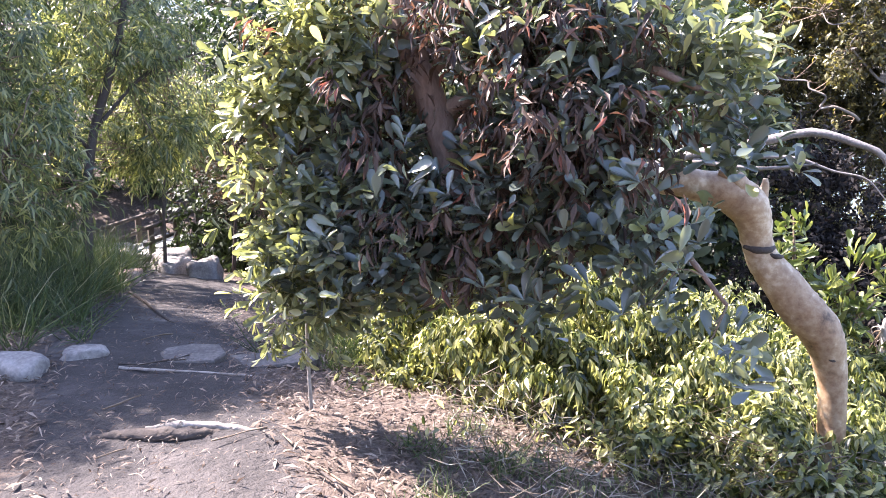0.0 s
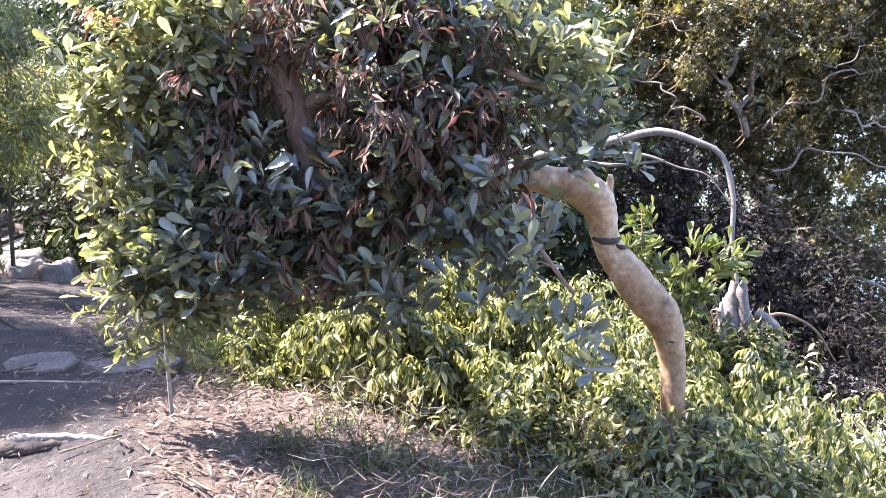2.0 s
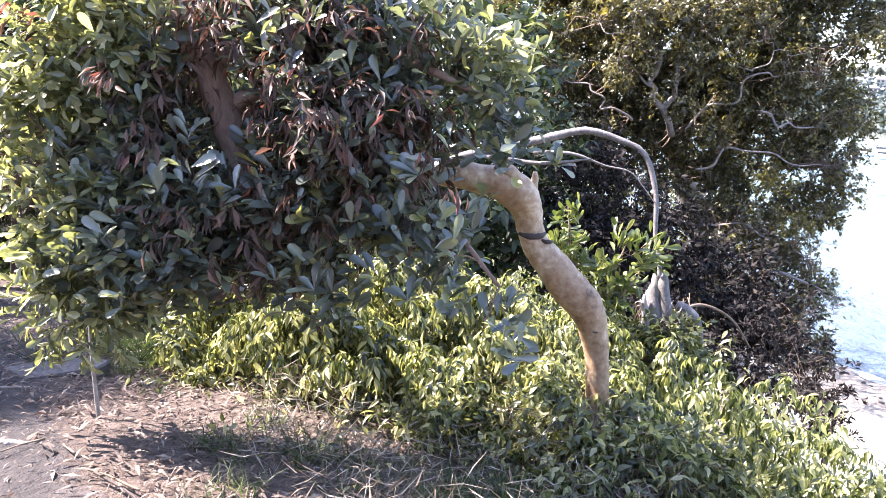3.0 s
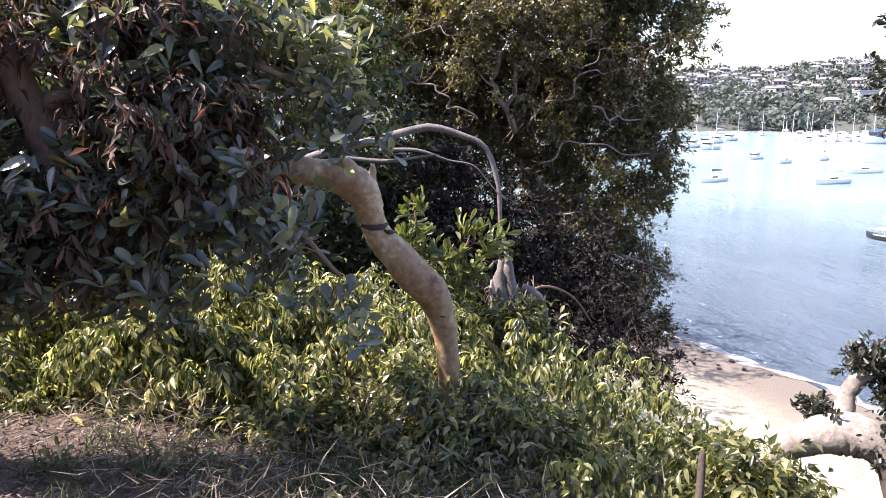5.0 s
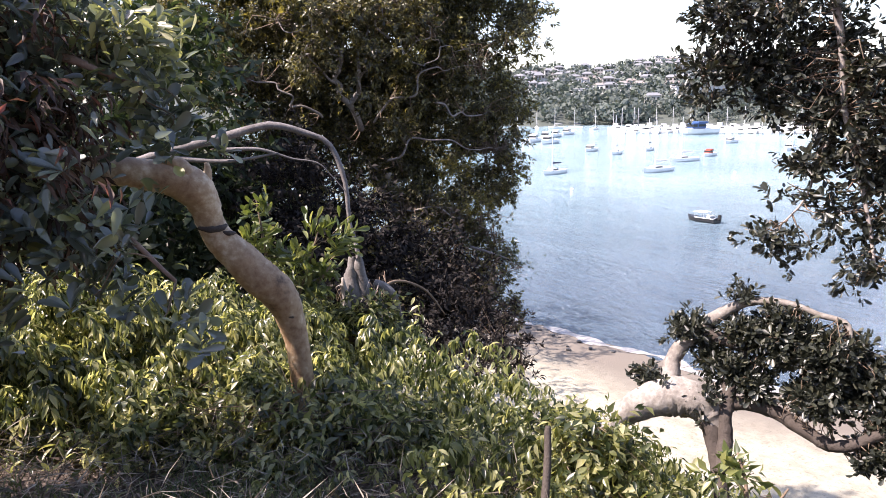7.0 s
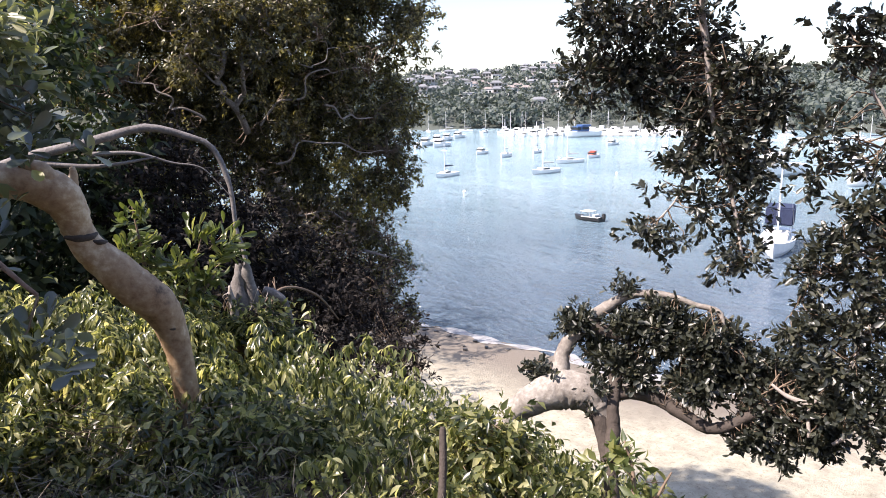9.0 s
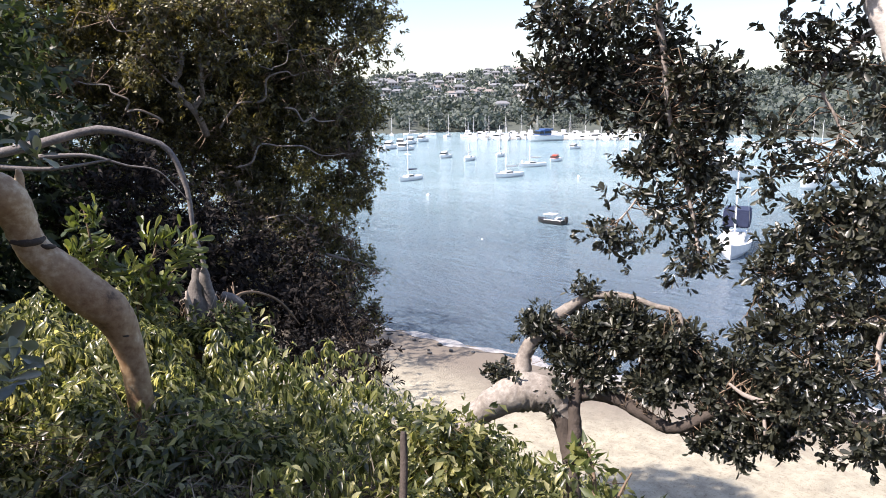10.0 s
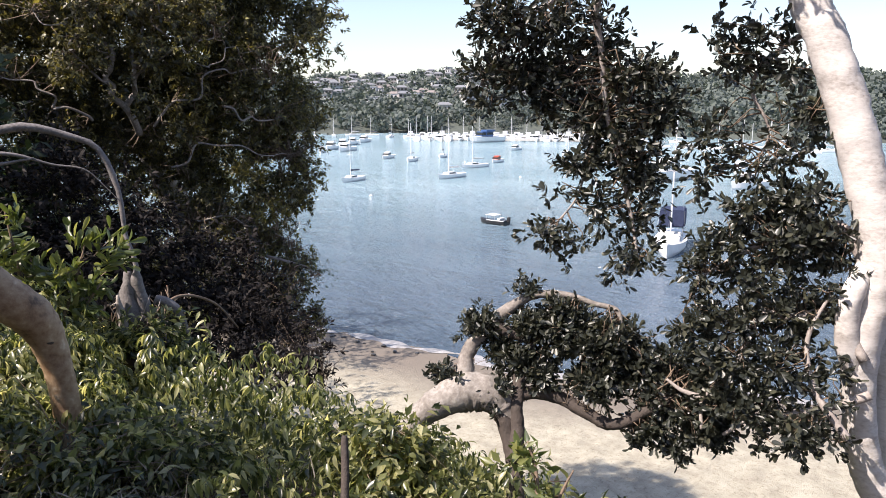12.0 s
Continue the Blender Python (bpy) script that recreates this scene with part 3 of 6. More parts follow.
def houses():
    kinds = [make_house(8, 6, 3.4, M_WALLS[0], M_ROOFS[0], False), make_house(9, 6, 3.4, M_WALLS[1], M_ROOFS[1], False), make_house(7, 6, 6.0, M_WALLS[0], M_ROOFS[2], True),
             make_house(11, 7, 3.4, M_WALLS[0], M_ROOFS[2], True), make_house(8, 6, 5.9, M_WALLS[3], M_ROOFS[1], False), make_house(30, 9, 4.2, M_WALLS[0], M_ROOFS[2], True)]
    spots = []
    for k in range(250):
        az = rng.uniform(43.5, 62) if k < 250 else rng.uniform(62, 92)
        d = 440 + 290 * rng.uniform(0, 1) ** 0.5
        p = (d * math.sin(radians(az)), d * math.cos(radians(az)), float(hill_z(az, d)) + 2.6)
        if all((p[0] - q[0]) ** 2 + (p[1] - q[1]) ** 2 > 110 for q in spots):
            spots.append(p)
    for k, p in enumerate(spots):
        b = math.degrees(math.atan2(p[0], p[1]))
        if k == 5:
            p, b = (463 * math.sin(radians(57.5)), 463 * math.cos(radians(57.5)), float(hill_z(57.5, 463)) + 4.0), 57.5
        m = pose(*p, 0, 0, -b + rng.uniform(-25, 25))
        if k < len(kinds):
            kinds[k].matrix_world = m
        else:
            copy_thing(kinds[int(rng.integers(0, len(kinds) - 1))], m)


houses()


# ---- boats ----
def hull_bm(length, beam, free, sheer=0.15, stern=0.8, draft=0.3, full=1.0):
    """A boat's hull along x, bow at +x, with rounded sections and a deck."""
    bm = bmesh.new()
    n, rows = 14, []
    for i in range(n):
        u = i / (n - 1)
        b = beam / 2 * (stern + (1 - stern) * min(1, u * 2.2)) * (1 - max(0, (u - 0.45) / 0.55) ** (2.2 * full)) + 0.01
        zt = free * (1 + sheer * (u - 0.35) ** 2 * 4)
        x = (u - 0.5) * length
        rows.append([bm.verts.new(p) for p in ((x, -b, zt), (x - 0.02 * length * u, -b * 0.93, free * 0.35), (x - 0.05 * length * u, -b * 0.6, -draft * 0.6), (x - 0.06 * length * u, 0, -draft),
                                               (x - 0.05 * length * u, b * 0.6, -draft * 0.6), (x - 0.02 * length * u, b * 0.93, free * 0.35), (x, b, zt), (x, 0, zt + 0.04 * beam))])
    for r0, r1 in zip(rows, rows[1:]):
        for k in range(8):
            bm.faces.new((r0[k], r0[(k + 1) % 8], r1[(k + 1) % 8], r1[k]))
    bm.faces.new(rows[0][::-1])
    bm.faces.new(rows[-1])
    bmesh.ops.recalc_face_normals(bm, faces=bm.faces)
    return bm


def rod(p, q, r0, r1=None, sides=6):
    r1 = r0 if r1 is None else r1
    v, f = tube([(*p, r0), (*(np.array(p) * 0.5 + np.array(q) * 0.5), (r0 + r1) / 2), (*q, r1)], sides)
    bm = bmesh.new()
    vs = [bm.verts.new(c) for c in v]
    for ids in f:
        bm.faces.new([vs[i] for i in ids])
    return bm


def make_yacht(length, mast, cover, label, hull=None):
    ob = thing("sailing_yacht", label, "yacht", group="moored yachts")
    part("hull", hull_bm(length, length * 0.3, length * 0.1, draft=0.5), hull or M_HULL, ob)
    fz = length * 0.1
    cab = part("cabin", boxed((-length * 0.12, -length * 0.09, fz), (length * 0.2, length * 0.09, fz + length * 0.055), 0.08), M_CABIN, ob)
    for s in (-1, 1):
        part("window", boxed((-length * 0.08, s * length * 0.09 - 0.02, fz + 0.15), (length * 0.14, s * length * 0.09 + 0.02, fz + 0.36)), M_GLASSDARK, cab)
    pole = part("mast", rod((length * 0.08, 0, fz), (length * 0.08, 0, fz + mast), 0.085, 0.06), M_HULL, ob)
    part("spreader", rod((length * 0.08, -0.7, fz + mast * 0.55), (length * 0.08, 0.7, fz + mast * 0.55), 0.03), M_ALLOY, pole)
    bm_boom = part("boom", rod((length * 0.08, 0, fz + 1.3), (-length * 0.36, 0, fz + 1.25), 0.06), M_ALLOY, ob)
    part("sail_cover", rod((length * 0.07, 0, fz + 1.5), (-length * 0.35, 0, fz + 1.38), 0.17, 0.09, 8), cover, bm_boom)
    for a1 in ((length * 0.49, 0, fz), (-length * 0.49, 0, fz), (length * 0.06, length * 0.14, fz), (length * 0.06, -length * 0.14, fz)):
        part("stay", rod(a1, (length * 0.08, 0, fz + mast * 0.97), 0.012, None, 4), M_ALLOY, ob)
    return ob


def make_cruiser(length, label, cabin=None, top=True):
    ob = thing("motor_boat", label, "boat", group="moored motor boats")
    fz = length * 0.13
    part("hull", hull_bm(length, length * 0.34, fz, stern=0.92, full=1.2), M_HULL, ob)
    cab = part("cabin", boxed((-length * 0.15, -length * 0.13, fz), (length * 0.2, length * 0.13, fz + length * 0.13), length * 0.02), cabin or M_CABIN, ob)
    part("windscreen", boxed((length * 0.1, -length * 0.135, fz + length * 0.05), (length * 0.21, length * 0.135, fz + length * 0.11), 0.02), M_GLASSDARK, cab)
    for s in (-1, 1):
        part("window", boxed((-length * 0.12, s * length * 0.132 - 0.02, fz + length * 0.055), (length * 0.07, s * length * 0.132 + 0.02, fz + length * 0.11)), M_GLASSDARK, cab)
    if top:
        part("flybridge", boxed((-length * 0.2, -length * 0.12, fz + length * 0.13), (length * 0.06, length * 0.12, fz + length * 0.17), 0.05), cabin or M_HULL, ob)
    return ob


def make_dinghy():
    ob = thing("runabout", "small open boat with dark hull, white gunwale and low canopy", "boat")
    part("hull", hull_bm(4.0, 1.7, 0.52, stern=0.95, draft=0.2), M_BLACK, ob, "dark hull")
    part("gunwale", boxed((-2.0, -0.84, 0.5), (0.6, 0.84, 0.6), 0.04), M_HULL, ob, "white gunwale")
    # solid dark panel stands in for the shaded hollow of the cockpit
    part("cockpit", boxed((-1.8, -0.68, 0.56), (0.5, 0.68, 0.63), 0.03), M_GLASSDARK, ob, "dark panel for the shaded open cockpit")
    part("canopy", boxed((-0.7, -0.75, 1.15), (0.8, 0.75, 1.22), 0.03), M_CABIN, ob)
    for x in (-0.6, 0.6):
        for s in (-1, 1):
            part("canopy_post", rod((x, s * 0.68, 0.5), (x, s * 0.68, 1.22), 0.025), M_ALLOY, ob)
    part("seat", boxed((-1.3, -0.6, 0.6), (-0.9, 0.6, 0.85), 0.04), M_CABIN, ob)
    part("outboard_motor", boxed((-2.45, -0.18, 0.35), (-2.05, 0.18, 1.05), 0.08), M_BLACK, ob, "black outboard motor")
    return ob


def on_water(az, d, turn):
    return pose(d * math.sin(radians(az)), d * math.cos(radians(az)), SEA, 0, 0, turn)


make_dinghy().matrix_world = pose(76, 46.5, SEA, 0, 0, 88)
ya = make_yacht(7.4, 8.2, M_NAVY, "white sailing yacht with furled sail at its mooring")
ya.matrix_world = pose(104, 97, SEA, 0, 0, 190)
yb = make_yacht(8.2, 9.4, M_CABIN, "white sailing yacht with pale sail cover at its mooring")
yb.matrix_world = pose(121, 85, SEA, 0, 0, 176)
for x, y, r in ((145, 95, 166), (169, 122, 205), (152, 120, 205), (204, 36, 157), (158, 76, 173), (260, 60, 160)):
    copy_thing(ya if (x + y) % 2 else yb, pose(x, y, SEA, 0, 0, r))
make_yacht(11.0, 13.0, M_NAVY, "large white yacht with navy canvas cover", None).matrix_world = pose(73, 23, SEA, 0, 0, 195)
cov = thing("canvas_awning", "navy canvas awning above the large yacht's cockpit", "awning")
cov.matrix_world = pose(73, 23, SEA, 0, 0, 195)
part("awning", boxed((-4.2, -1.3, 2.2), (-0.6, 1.3, 4.0), 0.15), M_NAVY, cov)
for x in (-4.0, -0.8):
    for s in (-1.1, 1.1):
        part("awning_post", rod((x, s, 1.0), (x, s, 2.4), 0.03), M_ALLOY, cov)
ca = make_cruiser(6.4, "white motor cruiser with tinted windows")
ca.matrix_world = pose(156, 132, SEA, 0, 0, 197)
make_cruiser(6.0, "white motor boat with a faded red cabin", M_RED).matrix_world = pose(162, 99, SEA, 0, 0, 190)
make_cruiser(15.0, "large white motor cruiser at its mooring").matrix_world = pose(142, 47, SEA, 0, 0, 165)
cb = make_cruiser(9.5, "white motor cruiser with a blue hull stripe", M_HULL)
cb.matrix_world = pose(136, 30, SEA, 0, 0, 159)
for az, d, r in ((67.5, 185, 40), (45.3, 250, 80), (46.2, 268, 140), (47.0, 282, 100), (44.6, 235, 120), (47.9, 300, 60), (46.5, 240, 20), (64, 215, 100), (60, 245, 30), (77, 170, 120), (80, 230, 60)):
    copy_thing(ca if d % 2 else cb, on_water(az, d, 90 - az + 147 + r * 0.2))
make_cruiser(17.0, "large white cruiser with a blue cabin at the marina", M_BLUE).matrix_world = on_water(57.6, 300, 160)


def marina():
    ob = thing("marina_jetty", "long low timber jetty of the marina", "jetty", kind="structure")
    for az0, az1, d in ((52, 66, 345), (53.5, 66, 318)):
        p, q = np.array([math.sin(radians(az0)), math.cos(radians(az0))]) * d, np.array([math.sin(radians(az1)), math.cos(radians(az1))]) * d * 0.97
        n = np.array([-(q - p)[1], (q - p)[0]]) / np.linalg.norm(q - p) * 1.5
        bm = bmesh.new()
        lo = [bm.verts.new((*c, SEA + 0.2)) for c in (p - n, q - n, q + n, p + n)]
        hi = [bm.verts.new((*c, SEA + 0.9)) for c in (p - n, q - n, q + n, p + n)]
        bm.faces.new(hi)
        for k in range(4):
            bm.faces.new((lo[k], lo[(k + 1) % 4], hi[(k + 1) % 4], hi[k]))
        part("deck", bm, M_DECK, ob)
    for k in range(74):
        az = 51.5 + 15.5 * (k + rng.uniform(0, 0.8)) / 74
        d = (352, 338, 324, 311)[k % 4] + rng.uniform(-4, 4)
        src = (cb, ca, yb, cb, ca, cb)[k % 6]
        copy_thing(src, on_water(az, d, -az + 90 + rng.uniform(-12, 12) + (180 if k % 3 else 0)))
    for k in range(14):
        az = 68 + 16 * (k + rng.uniform(0, 0.8)) / 14
        copy_thing((yb, ca, ya)[k % 3], on_water(az, rng.uniform(235, 320), rng.uniform(0, 180)))
    for k in range(7):
        copy_thing((yb, ya)[k % 2], on_water(44 + k * 1.5, rng.uniform(345, 385), rng.uniform(0, 180)))


marina()
bu = thing("mooring_buoy", "small round white mooring buoy on the water", "buoy", group="mooring buoys")
bm = bmesh.new()
bmesh.ops.create_icosphere(bm, subdivisions=2, radius=0.3)
for v in bm.verts:
    v.co.z *= 0.8
part("float", bm, M_HULL, bu)
part("ring", rod((0, 0, 0.2), (0, 0, 0.42), 0.04), M_ALLOY, bu)
bu.matrix_world = on_water(60.5, 150, 0)
for az, d in ((64, 165), (48.5, 118), (56, 190), (66.5, 140)):
    copy_thing(bu, on_water(az, d, 0))


# ---- rocks, roots and the footbridge on the path ----
def rock_mesh(name, r, seed, mat, flat=1.0, sub=3):
    bm = bmesh.new()
    bmesh.ops.create_icosphere(bm, subdivisions=sub, radius=1.0)
    for v in bm.verts:
        p = v.co.copy()
        k = 1 + 0.35 * noise.noise(p * 1.1 + Vector((seed, 0, 0))) + 0.16 * noise.noise(p * 3 + Vector((0, seed, 0))) + 0.07 * noise.noise(p * 7 + Vector((seed, seed, 0)))
        q = Vector((max(-0.8, min(0.8, p.x)), max(-0.8, min(0.8, p.y)), max(-0.7, min(0.62, p.z)))) * k
        v.co = Vector((q.x * r[0], q.y * r[1], q.z * r[2] * flat))
    for f in bm.faces:
        f.smooth = True
    me = bpy.data.meshes.new(name)
    bm.to_mesh(me)
    bm.free()
    me.materials.append(mat)
    return me


def rock(name, x, y, r, seed, label, mat=None, turn=0, sink=0.35, group=""):
    z = float(ground_z(x, y))
    ob = tagged(new(name, rock_mesh(name, r, seed, mat or M_ROCK)), label, "rock", group)
    ob.matrix_world = pose(x, y, z + r[2] * (0.6 - sink), 0, 0, turn)
    return ob




def slab(x, y, outline, turn, label):
    """A flat flagstone: an uneven outline with a worn edge, set almost flush."""
    bm = bmesh.new()
    z = float(ground_z(x, y))
    top = [bm.verts.new((px, py, 0.035 + 0.008 * noise.noise((px * 6, py * 6, x)))) for px, py in outline]
    mid = [bm.verts.new((px * 1.04, py * 1.06, 0.02)) for px, py in outline]
    low_ring = [bm.verts.new((px * 1.03, py * 1.05, -0.12)) for px, py in outline]
    centre = bm.verts.new((0, 0, 0.042))
    n = len(outline)
    for k in range(n):
        q = (k + 1) % n
        bm.faces.new((top[k], top[q], centre))
        bm.faces.new((mid[k], mid[q], top[q], top[k]))
        bm.faces.new((low_ring[k], low_ring[q], mid[q], mid[k]))
    me = bpy.data.meshes.new("stone_slab")
    bm.to_mesh(me)
    bm.free()
    me.materials.append(M_SLAB)
    ob = tagged(new("stone_slab", me), label, "stone step")
    ob.matrix_world = pose(x, y, z, 2, -1, turn)


slab(-2.02, 5.42, ((-0.30, -0.14), (-0.05, -0.19), (0.20, -0.17), (0.26, -0.02), (0.17, 0.16), (-0.06, 0.2), (-0.24, 0.12)), 4, "flat grey stone slab set as a step in the path")
slab(-1.46, 5.44, ((-0.27, -0.16), (0.05, -0.13), (0.36, -0.09), (0.44, 0.02), (0.3, 0.15), (0.0, 0.17), (-0.28, 0.15)), 8, "long flat grey stone slab set as a step in the path")
rock("stone", -2.85, 5.3, (0.2, 0.1, 0.1), 2.2, "pale rounded stone at the side of the path", None, 30)
rock("stone", -3.2, 4.95, (0.32, 0.18, 0.15), 7.7, "pale sandstone boulder half sunk beside the path", None, -20)
rock("stone", -5.7, 12.0, (0.5, 0.45, 0.45), 3.3, "pale boulder at the head of the path", None, 15, group="boulders by the bridge")
rock("stone", -4.75, 12.2, (0.33, 0.3, 0.32), 4.4, "pale boulder at the head of the path", None, 55, group="boulders by the bridge")
rock("stone", -4.15, 12.0, (0.34, 0.3, 0.36), 9.4, "pale boulder at the head of the path", None, 95, group="boulders by the bridge")
rock("stone", -5.15, 13.1, (0.5, 0.4, 0.45), 6.2, "grey boulder at the head of the path", None, 120, group="boulders by the bridge")
rock("stone", -4.35, 9.5, (0.2, 0.2, 0.22), 8.2, "brown stone in the grass at the path's edge", M_REDBARK, 0)


def gz(x, y, up=0.0):
    return (x, y, float(ground_z(x, y)) + up)


root = thing("tree_root", "gnarled exposed tree root lying across the path", "root")
limb("root_stem", [(*gz(-2.0, 3.72, -0.02), 0.025), (*gz(-1.85, 3.74, 0.0), 0.035), (*gz(-1.6, 3.72, 0.01), 0.04), (*gz(-1.4, 3.76, 0.0), 0.035), (*gz(-1.3, 3.82, -0.02), 0.02)], M_DARKBARK, root, 10, 6, 0.4)
limb("root_branch", [(*gz(-1.75, 3.86, -0.01), 0.02), (*gz(-1.5, 3.88, 0.01), 0.028), (*gz(-1.25, 3.86, 0.0), 0.026), (*gz(-1.1, 3.84, -0.01), 0.018), (*gz(-0.9, 3.9, -0.02), 0.012)], M_LIMBBARK, root, 8, 6, 0.4)
rt = thing("edging_root", "thin pale root edging the stone step", "root")
limb("root_stem", [(*gz(-2.45, 5.05, 0.0), 0.012), (*gz(-2.1, 4.98, 0.003), 0.011), (*gz(-1.7, 4.99, 0.0), 0.009), (*gz(-1.4, 5.05, -0.003), 0.006)], M_GREYBARK, rt, 8, 6, 0.3)
rt2 = thing("edging_root", "long thin root along the upper path", "root")
limb("root_stem", [(*gz(-3.95, 8.6, 0.010), 0.021), (*gz(-3.5, 8.0, 0.015), 0.024), (*gz(-3.0, 7.2, 0.010), 0.018), (*gz(-2.7, 6.8, 0.000), 0.012)], M_DARKBARK, rt2, 8, 6, 0.1)


def footbridge():
    ob = thing("footbridge", "small dark timber footbridge with post and rail sides", "bridge")
    near = np.array([-7.1, 15.8])
    run = unit(np.array([0.1, 1.0]))
    side = np.array([-run[1], run[0]])
    z0 = -1.95
    for k in range(16):
        c = near + run * (k * 0.16)
        bm = boxed((-0.07, -0.5, -0.03), (0.07, 0.5, 0.03), 0.006)
        o = part("plank", bm, M_DECK, ob)
        o.matrix_world = pose(c[0], c[1], z0, 0, 0, math.degrees(math.atan2(run[1], run[0])))
    for s in (-0.48, 0.48):
        a, b = near + side * s, near + run * 2.4 + side * s
        for k in range(3):
            c = a + (b - a) * k / 2
            o = part("post", boxed((-0.06, -0.06, -0.8), (0.06, 0.06, 0.66), 0.008), M_TIMBER, ob)
            o.matrix_world = pose(c[0], c[1], z0, 0, 0, 40)
        for h in (0.66, 0.3):
            part("rail", rod((a[0] - run[0] * 0.3, a[1] - run[1] * 0.3, z0 + h), (b[0], b[1], z0 + h), 0.05, None, 8), M_TIMBER, ob)


footbridge()


# ---- plants ----
def crown(name, parent, tips, ways, k, length, width, shape, mat, droop=0.0, open_=1.0, label=""):
    v, f = rosettes(tips, ways, k, length, width, shape, droop, open_)
    return child(name, fill(name, v, f, mat, True), parent, label)


def plant(name, label, category, limbs, bark, blobs, clusters, per, spread, k, length, width, shape, leaf, droop=0.0, twig=0.008, flat=1.0, shell=0.45, open_=1.0, sides=10, group="", bare=None):
    ob = thing(name, label, category, group=group)
    for i, l in enumerate(limbs):
        limb("trunk" if i == 0 else "limb", l, bark, ob, sides)
    tips, ways, cs = cluster_points(blobs, clusters, per, spread, flat, shell)
    if bare is not None:
        lo, hi = bare
        ways = unit(0.6 * ways + np.array([-0.25, -0.5, 0.8]))
        keep = ~np.all((tips > np.array(lo)) & (tips < np.array(hi)), axis=1)
        tips, ways = tips[keep], unit(ways[keep] + np.array([0, 0, 0.5]))
    crown("crown", ob, tips, ways, k, length, width, shape, leaf, droop, open_)
    if twig:
        v, f = twigs(cs, limb_points(limbs), twig)
        tagged(child("twig_mass", fill("twig_mass", v, f, M_TWIG, True), ob), kind="stuff")
    return ob


def P(az, el, d, r):
    return (*polar(az, el, d), r)


# the broad-leaved banksia between path and slope
def drawn_in(p):
    """The crown leans out towards the lookout: ranges beyond 3.9 m are shortened."""
    q = np.array(p[:3], float) - np.array([0, 0, EYE])
    d = math.hypot(q[0], q[1])
    k = (3.9 + (d - 3.9) * 0.35) / d if d > 3.9 else 1.0
    q = q * k + np.array([0, 0, EYE])
    return (*q, *(r * k for r in p[3:]))


def drawn_blob(b):
    p = drawn_in((*b[0], *b[1]))
    return (p[:3], (p[3], p[4] * 0.6, p[5]))


BANKSIA_LIMBS = [
    [(0.3, 7.2, -0.2, 0.15), (0.4, 7.4, 0.2, 0.12), (0.08, 5.05, 0.75, 0.12), (0.06, 5.0, 1.1, 0.11), (-0.08, 5.02, 1.55, 0.11), (-0.26, 5.1, 2.1, 0.105), (-0.4, 5.3, 3.2, 0.08), (-0.3, 5.5, 4.2, 0.05)],
    [(-0.05, 5.2, 0.5, 0.07), (-0.5, 5.0, 0.8, 0.05), (-0.95, 4.9, 1.1, 0.03), (-1.3, 4.9, 1.5, 0.015)],
    [(0.0, 5.0, 0.9, 0.07), (0.35, 4.5, 0.98, 0.05), (0.7, 3.95, 1.05, 0.035), (1.15, 3.6, 0.9, 0.02), (1.4, 3.35, 0.6, 0.01)],
    [(0.0, 5.05, 1.5, 0.06), (0.45, 4.5, 1.75, 0.045), (0.95, 4.0, 1.8, 0.03), (1.4, 3.65, 1.6, 0.015)],
    [(-0.05, 5.1, 0.6, 0.05), (-0.3, 4.7, 0.75, 0.035), (-0.45, 4.3, 0.75, 0.02), (-0.55, 4.05, 0.6, 0.012)],
    [(0.0, 5.1, 1.8, 0.06), (-0.4, 5.0, 2.1, 0.04), (-0.75, 4.9, 2.3, 0.02)],
]
BANKSIA_LIMBS = [[drawn_in(p) for p in l] for l in BANKSIA_LIMBS]
BANKSIA_LIMBS[0][0] = (0.7, 6.0, -0.9, 0.14)
TRUNK_GAP = ((-0.2, 3.0, 1.1), (0.1, 4.26, 1.75))
BANKSIA_BLOBS = [((-0.6, 5.0, 1.05), (0.5, 0.5, 0.7)), ((-0.2, 4.6, 0.95), (0.75, 0.6, 0.42)), ((-0.25, 5.25, 1.9), (0.65, 0.5, 0.6)), ((0.7, 3.85, 1.25), (0.52, 0.36, 0.5)),
                 ((0.98, 3.65, 0.85), (0.28, 0.26, 0.36)), ((0.75, 4.1, 1.9), (0.7, 0.4, 0.38)), ((-0.4, 4.2, 0.62), (0.5, 0.3, 0.3)), ((-0.8, 5.1, 0.35), (0.3, 0.3, 0.35)),
                 ((1.40, 3.75, 1.78), (0.26, 0.26, 0.24)), ((1.55, 3.85, 1.47), (0.2, 0.2, 0.14)), ((0.1, 5.5, 2.9), (0.7, 0.5, 0.4)), ((0.3, 4.6, 0.95), (0.5, 0.35, 0.35)), ((1.42, 3.35, 0.4), (0.12, 0.1, 0.12)), ((-0.75, 4.5, 0.7), (0.3, 0.3, 0.25)), ((0.12, 4.4, 0.5), (0.4, 0.3, 0.2)), ((0.5, 4.2, 0.55), (0.3, 0.3, 0.2)), ((0.85, 4.9, 2.3), (0.6, 0.4, 0.4))]
BANKSIA_BLOBS = [drawn_blob(b) for b in BANKSIA_BLOBS]
banksia = plant("banksia_tree", "broad-leaved banksia with glossy leathery leaves and brown dead foliage", "tree", BANKSIA_LIMBS, M_REDBARK, BANKSIA_BLOBS,
                340, 4, 0.12, 7, 0.14, 0.40, LEAF_BIG, M_BANKSIA, 0.15, 0.007, bare=TRUNK_GAP)
